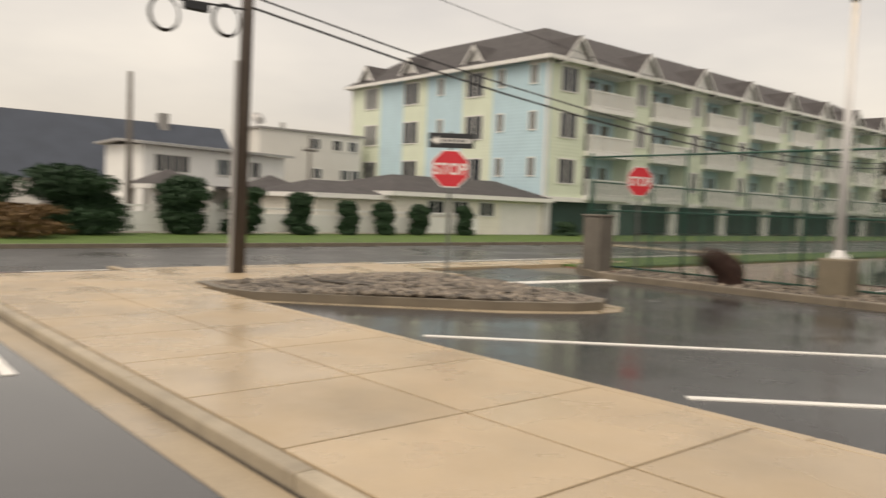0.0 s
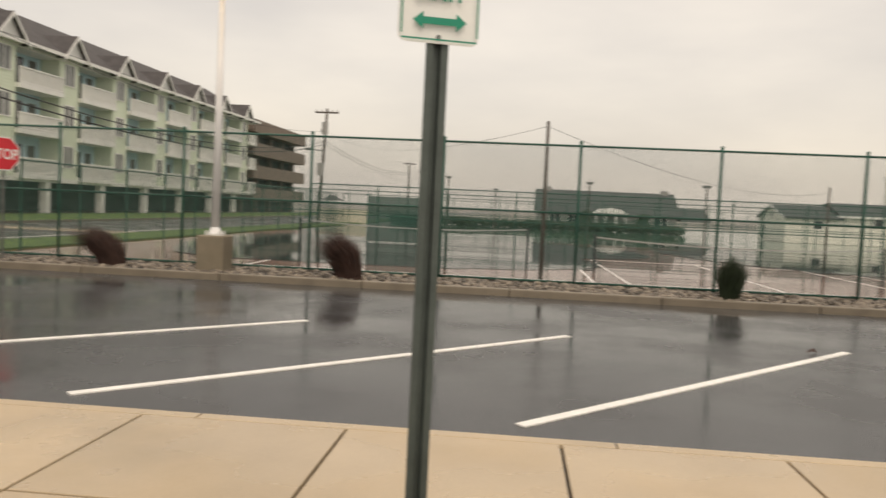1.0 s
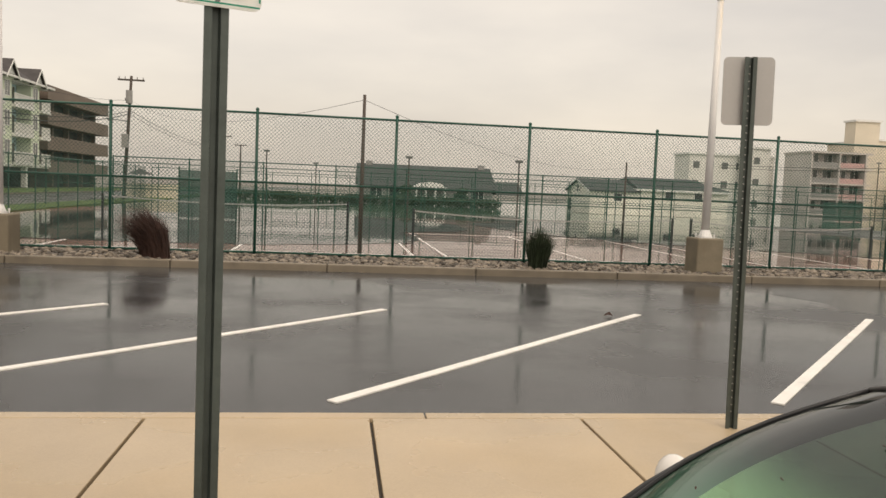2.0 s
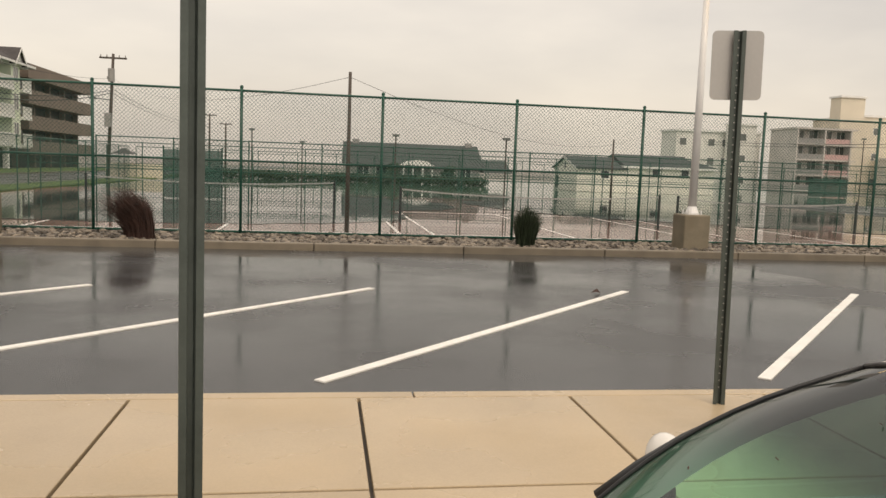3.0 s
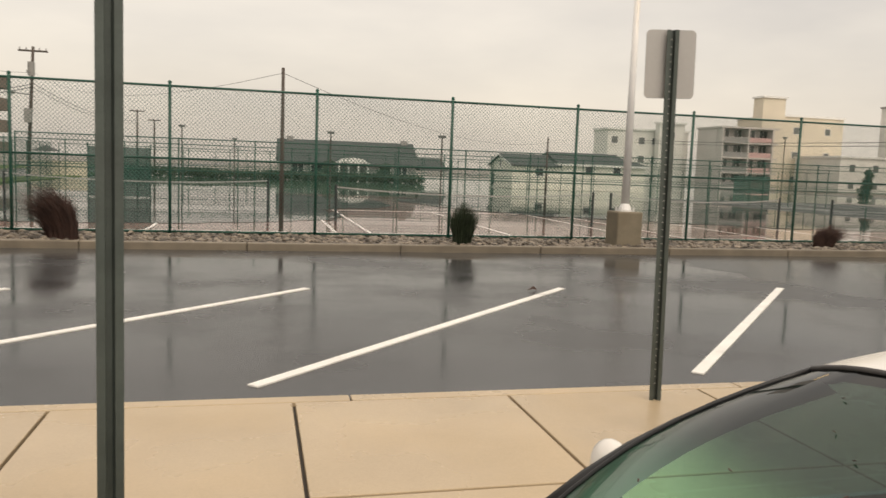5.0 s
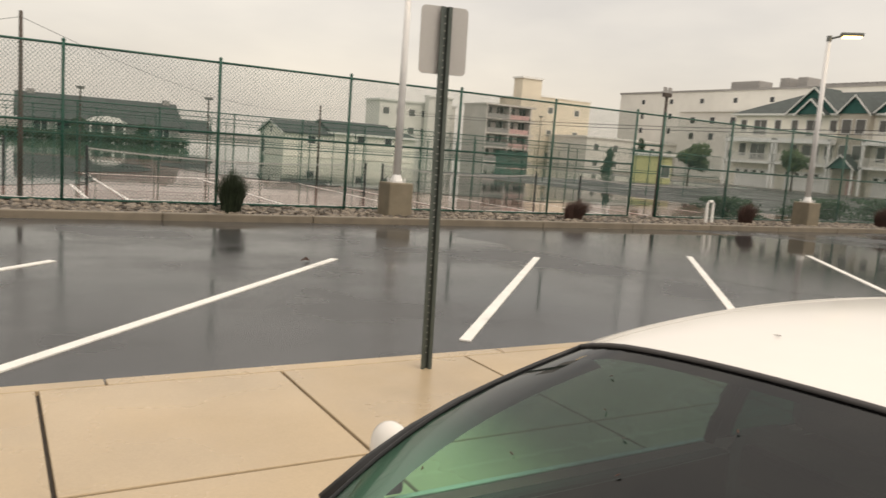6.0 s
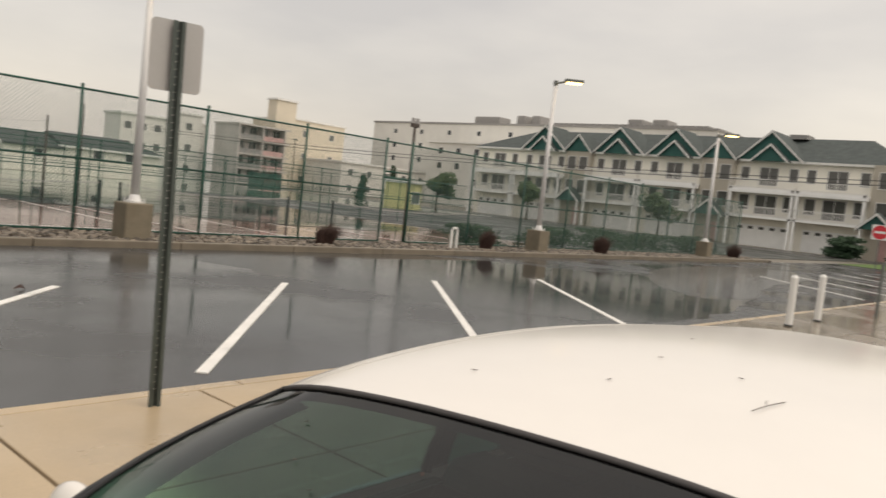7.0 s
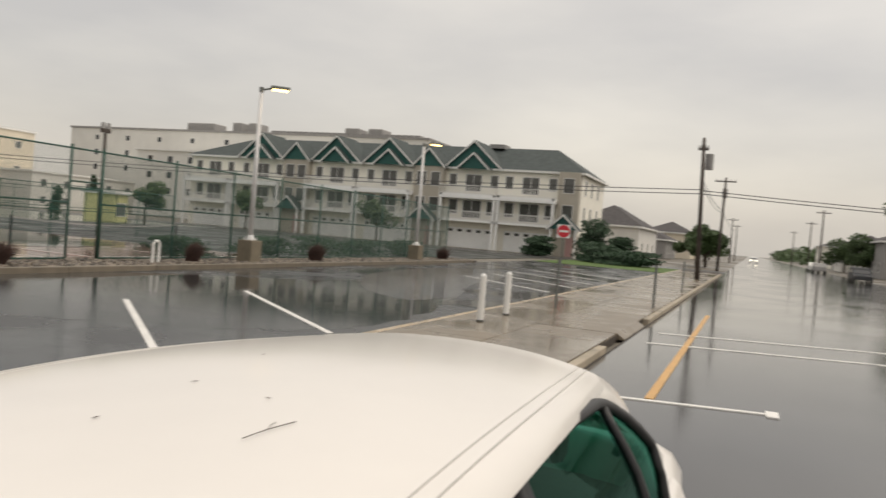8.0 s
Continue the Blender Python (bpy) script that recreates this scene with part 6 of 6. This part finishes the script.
for cx, cy, n in ((-14.0, 18.0, 14),):
    fth = thing("court_fence", "green chain-link fence running away between the courts", "fence", cx, cy, -0.02, group="inner court fences")
    for k in range(n):
        share("post", post2, fth, 0, 3 * k, 0)
        share("chain_link", link2, fth, 0, 3 * k, 0.06, 90)
        share("top_rail", rail2, fth, 0, 3 * k, 2.58, 90)


def net(x0, x1, y):
    th = thing("tennis_net", "slack tennis net with white head band", "net", x0, y, 0, group="tennis nets")
    w = x1 - x0
    for u in (0, w):
        bm = bmx()
        tube(bm, (u, 0, -0.02), (u, 0, 1.12), 0.045, 0.045, 8)
        part("net_post", bm, BLACK, th)
    n = 12
    def top(k):
        return 1.07 - 0.16 * 4 * (k / n) * (1 - k / n)
    bm = bmx()
    for k in range(n):
        a, b = w * k / n, w * (k + 1) / n
        vs = [bm.verts.new(p) for p in ((a, -0.015, top(k) - 0.045), (b, -0.015, top(k + 1) - 0.045), (b, -0.015, top(k + 1)), (a, -0.015, top(k)), (a, 0.015, top(k) - 0.045), (b, 0.015, top(k + 1) - 0.045), (b, 0.015, top(k + 1)), (a, 0.015, top(k)))]
        for q in ((0, 1, 2, 3), (4, 5, 6, 7), (3, 2, 6, 7), (0, 1, 5, 4)):
            bm.faces.new([vs[i] for i in q])
    bmesh.ops.remove_doubles(bm, verts=bm.verts, dist=0.0005)
    part("head_band", bm, ALU, th, "greyed white canvas band")
    V, F = [], []
    def strand(p, q):
        o = len(V)
        p, q = Vector(p), Vector(q)
        s = Vector((0.004, 0, 0)) if abs(p.x - q.x) < 0.01 else Vector((0, 0, 0.004))
        V.extend([tuple(p - s), tuple(p + s), tuple(q + s), tuple(q - s)])
        F.append((o, o + 1, o + 2, o + 3))
    for k in range(int(w / 0.09)):
        u = 0.09 * k
        strand((u, 0, 0.1), (u, 0, top(u / w * n) - 0.06))
    for k in range(9):
        strand((0, 0, 0.12 + 0.09 * k), (w, 0, 0.12 + 0.09 * k - 0.02))
    me = bpy.data.meshes.new("netting")
    me.from_pydata(V, [], F)
    me.materials.append(BLACK)
    ob = new("netting", me)
    ob.parent = th
    return th


net(2.5, 11.1, 24.6)
net(11.75, 18.3, 24.6)
net(-8.4, 0.5, 30)
net(20.5, 29, 24.6)
for lx, ly, lh in ((-5.3, 60, 4.1), (-1.9, 70, 3.6), (4.55, 50, 3.7), (10.6, 45, 3.55), (52.4, 70, 6.1)):
    th = thing("court_lamp", "slim dark floodlight post in the courts", "floodlight", lx, ly, -0.02, group="court floodlights")
    bm = bmx()
    tube(bm, (0, 0, 0), (0, 0, lh), 0.05, 0.045, 8)
    part("pole", bm, WOOD, th)
    bm = bmx()
    box(bm, -0.22, 0.22, -0.1, 0.1, lh - 0.02, lh + 0.14, 0.02)
    part("lamp_head", bm, STEEL, th)
utility_pole(12.6, 33, 3.3, [], "slim bare pole inside the courts", 0.055, base=-0.02)
utility_pole(16.92, 40, 4.42, [], "slim bare pole inside the courts", 0.055, base=-0.02)
for x0, x1, y, z1 in ((-6.9, -4.4, 36, 2.15), (57, 62, 85, 2.2)):
    th = thing("windscreen_cloth", "dark green windscreen cloth tied to court fence", "windscreen", x0, y, 0, group="court windscreens")
    bm = bmx()
    box(bm, 0, x1 - x0, -0.03, -0.01, 0.05, z1)
    part("cloth", bm, DGREEN, th)
    for u in (0.0, x1 - x0):
        bm = bmx()
        tube(bm, (u, 0.03, -0.02), (u, 0.03, z1 + 0.15), 0.035, 0.035, 6)
        part("post", bm, GREEN, th)
# long bank of dark hedge in front of the clubhouse
for k, (hx, hw, hh) in enumerate(((-9, 8, 1.0), (-2, 8, 0.9), (5.5, 8, 1.0), (13, 8, 1.0))):
    shrub_ob = thing("hedge", "long low dark hedge behind the courts", "hedge", hx, 84, -0.02, group="low hedges")
    leaf_mass("foliage", [(q, 0, hh * 0.45, 0.9, 0.7, hh * 0.5) for q in range(-4, 5)], 2600, 0.16, CONIFER, 60 + k, shrub_ob)
shrub(8.0, 91.3, 1.9, 2.2, 70, CONIFER, "dark round shrub beside the clubhouse porch", 1500, 0.14, 0, 0.9)
shrub(14.5, 91.3, 1.9, 2.0, 71, CONIFER, "dark round shrub beside the clubhouse porch", 1500, 0.14, 0, 0.9)
# beach umbrella and board fence far left of the courts
th = thing("beach_umbrella", "open dark beach umbrella behind a board fence", "umbrella", -16.8, 70, 0)
bm = bmx()
tube(bm, (0, 0, 0), (0, 0, 2.3), 0.03, 0.03, 6)
part("pole", bm, WOOD, th)
bm = bmx()
bmesh.ops.create_cone(bm, segments=8, radius1=1.15, radius2=0.04, depth=0.5, matrix=Matrix.Translation((0, 0, 2.25)))
part("canopy", bm, TRIMGREY, th)
th = thing("board_fence", "tan vertical board fence far behind the courts", "fence", -18.6, 71, 0)
for k in range(24):
    bm = bmx()
    box(bm, 0.2 * k, 0.2 * k + 0.185, 0, 0.03, 0, 1.2 + 0.03 * (k % 3))
    part("board", bm, STUCCO_C, th)

# ---- far street ----
for k, (tx, ty, h, w) in enumerate(((78, 39.0, 4.6, 4.6), (78, 56.5, 5.0, 4.4), (58.7, 54, 4.2, 4.0))):
    tree(tx, ty, h, w, 80 + k, "small leafy green tree in front of the terrace", 2600, 0.2, LEAF, low=0.4)
for k, (tx, ty, h, w) in enumerate(((86, -15, 9.5, 9.0), (104, 6.5, 5.0, 6), (96, 5.0, 4.4, 5), (135, -16, 6, 7), (170, -17, 6, 8), (150, 8, 5, 7), (190, 9, 6, 8))):
    tree(tx, ty, h, w, 100 + k, "leafy street tree under the wet sky", 4200, 0.28, LEAF, trunk=0.2, low=0.3)
for k, (sx, sy, w, h) in enumerate(((80, 15.4, 3.6, 4.2), (76, 13.6, 4.4, 1.8), (72, 12.4, 4.6, 1.5), (79, 20.6, 3.6, 2.0), (70, 10.0, 5.5, 1.3), (84, 13, 3.4, 2.6))):
    shrub(sx, sy, w, h, 130 + k, CONIFER, "rounded dark green shrub at the terrace corner", 3000, 0.17, 0, 0.8)
bm = bmx()
box(bm, 60, 73.9, 5.8, 16.1, -0.2, 0.02)
structure("corner_lawn", bm, GRASS, "wet lawn at the corner before the terrace", "lawn")


def small_house(x, y, w, d, e, r, wall, roof, label):
    th = thing("house", label, "house", x, y, 0)
    bm = bmx()
    box(bm, 0, w, 0, d, 0, e)
    part("wall", bm, wall, th)
    hip_roof(th, 0, w, 0, d, e, (w * 0.35, d / 2, r), (w * 0.65, d / 2 + 0.01, r), roof, over=0.5)
    for f in range(max(1, int(e / 2.8))):
        for u in (0.2, 0.5, 0.8):
            window(th, ("y", 1 if y < 0 else -1), w * u, 1.6 + 2.8 * f, 1.1, 1.3, PANE, off=d if y < 0 else 0.0, mullions=0)
        window(th, ("x", -1), d * 0.5, 1.6 + 2.8 * f, 1.2, 1.3, PANE, mullions=0)
    return th


small_house(112, 15, 22, 10, 4.6, 7.8, WHITESIDE, SHINGLE, "white house with dark roof beyond the terrace")
small_house(140, 14, 20, 9, 3.4, 6.0, GREYSIDE, SHINGLE, "grey house with dark roof down the street")
small_house(172, 12, 26, 10, 5.4, 8.0, STUCCO_C, SHINGLE, "cream house down the street")
for k in range(6):
    small_house(98 + 26 * k, -30 + (k % 2) * 2, 16, 11, 4.8 + 0.6 * (k % 3), 8.0, (WHITESIDE, GREYSIDE, CREAM)[k % 3], SHINGLE, "house with dark roof along the far side of the street")


def far_car(x, y, material, rz, label, lights=False):
    th = thing("parked_car", label, "car", x, y, 0)
    th.rotation_euler = (0, 0, radians(rz))
    bm = bmx()
    prism(bm, [(-2.3, 0.35), (-2.25, 0.75), (-1.3, 0.95), (-0.7, 1.5), (1.6, 1.55), (2.2, 1.0), (2.3, 0.4)], "y", -0.85, 0.85)
    bmesh.ops.bevel(bm, geom=list(bm.edges), offset=0.06, segments=1, affect="EDGES")
    part("body", bm, material, th)
    bm = bmx()
    prism(bm, [(-1.1, 1.0), (-0.66, 1.42), (1.5, 1.46), (1.85, 1.02)], "y", -0.862, 0.862)
    part("side_glass", bm, PANE, th)
    bm = bmx()
    prism(bm, [(-1.33, 0.97), (-0.72, 1.46), (-0.70, 1.46), (-1.2, 0.97)], "y", -0.72, 0.72)
    part("windscreen", bm, PANE, th)
    for wx in (-1.4, 1.4):
        for s in (-1, 1):
            bm = bmx()
            tube(bm, (wx, s * 0.68, 0.32), (wx, s * 0.88, 0.32), 0.32, 0.32, 14)
            part("wheel", bm, RUBBER, th)
    for s in (-0.6, 0.6):
        bm = bmx()
        box(bm, -2.34, -2.22, s - 0.17, s + 0.17, 0.6, 0.76, 0.02)
        part("headlight", bm, HEADGLOW if lights else LENS, th)
    return th


far_car(86, -9.9, BLACK, 0, "dark car parked across the wet street")
far_car(128, -9.4, GREYSIDE, 180, "grey car parked far down the street")
far_car(142, -9.6, WHITE, 180, "white car parked far down the street")
far_car(205, -0.6, WHITE, 0, "far car with lit headlamps on the street", True)

# hazy line of trees at the end of the street
r = random.Random(9)
line = leaf_mass("tree_line", [(r.uniform(230, 620), s * r.uniform(16, 60), r.uniform(1.5, 4.5), 8, 6, r.uniform(2, 4)) for _ in range(70) for s in (-1, 1)], 9000, 1.1, LEAF, 77)
tagged(line, "distant line of dull green street trees", "trees", kind="stuff")
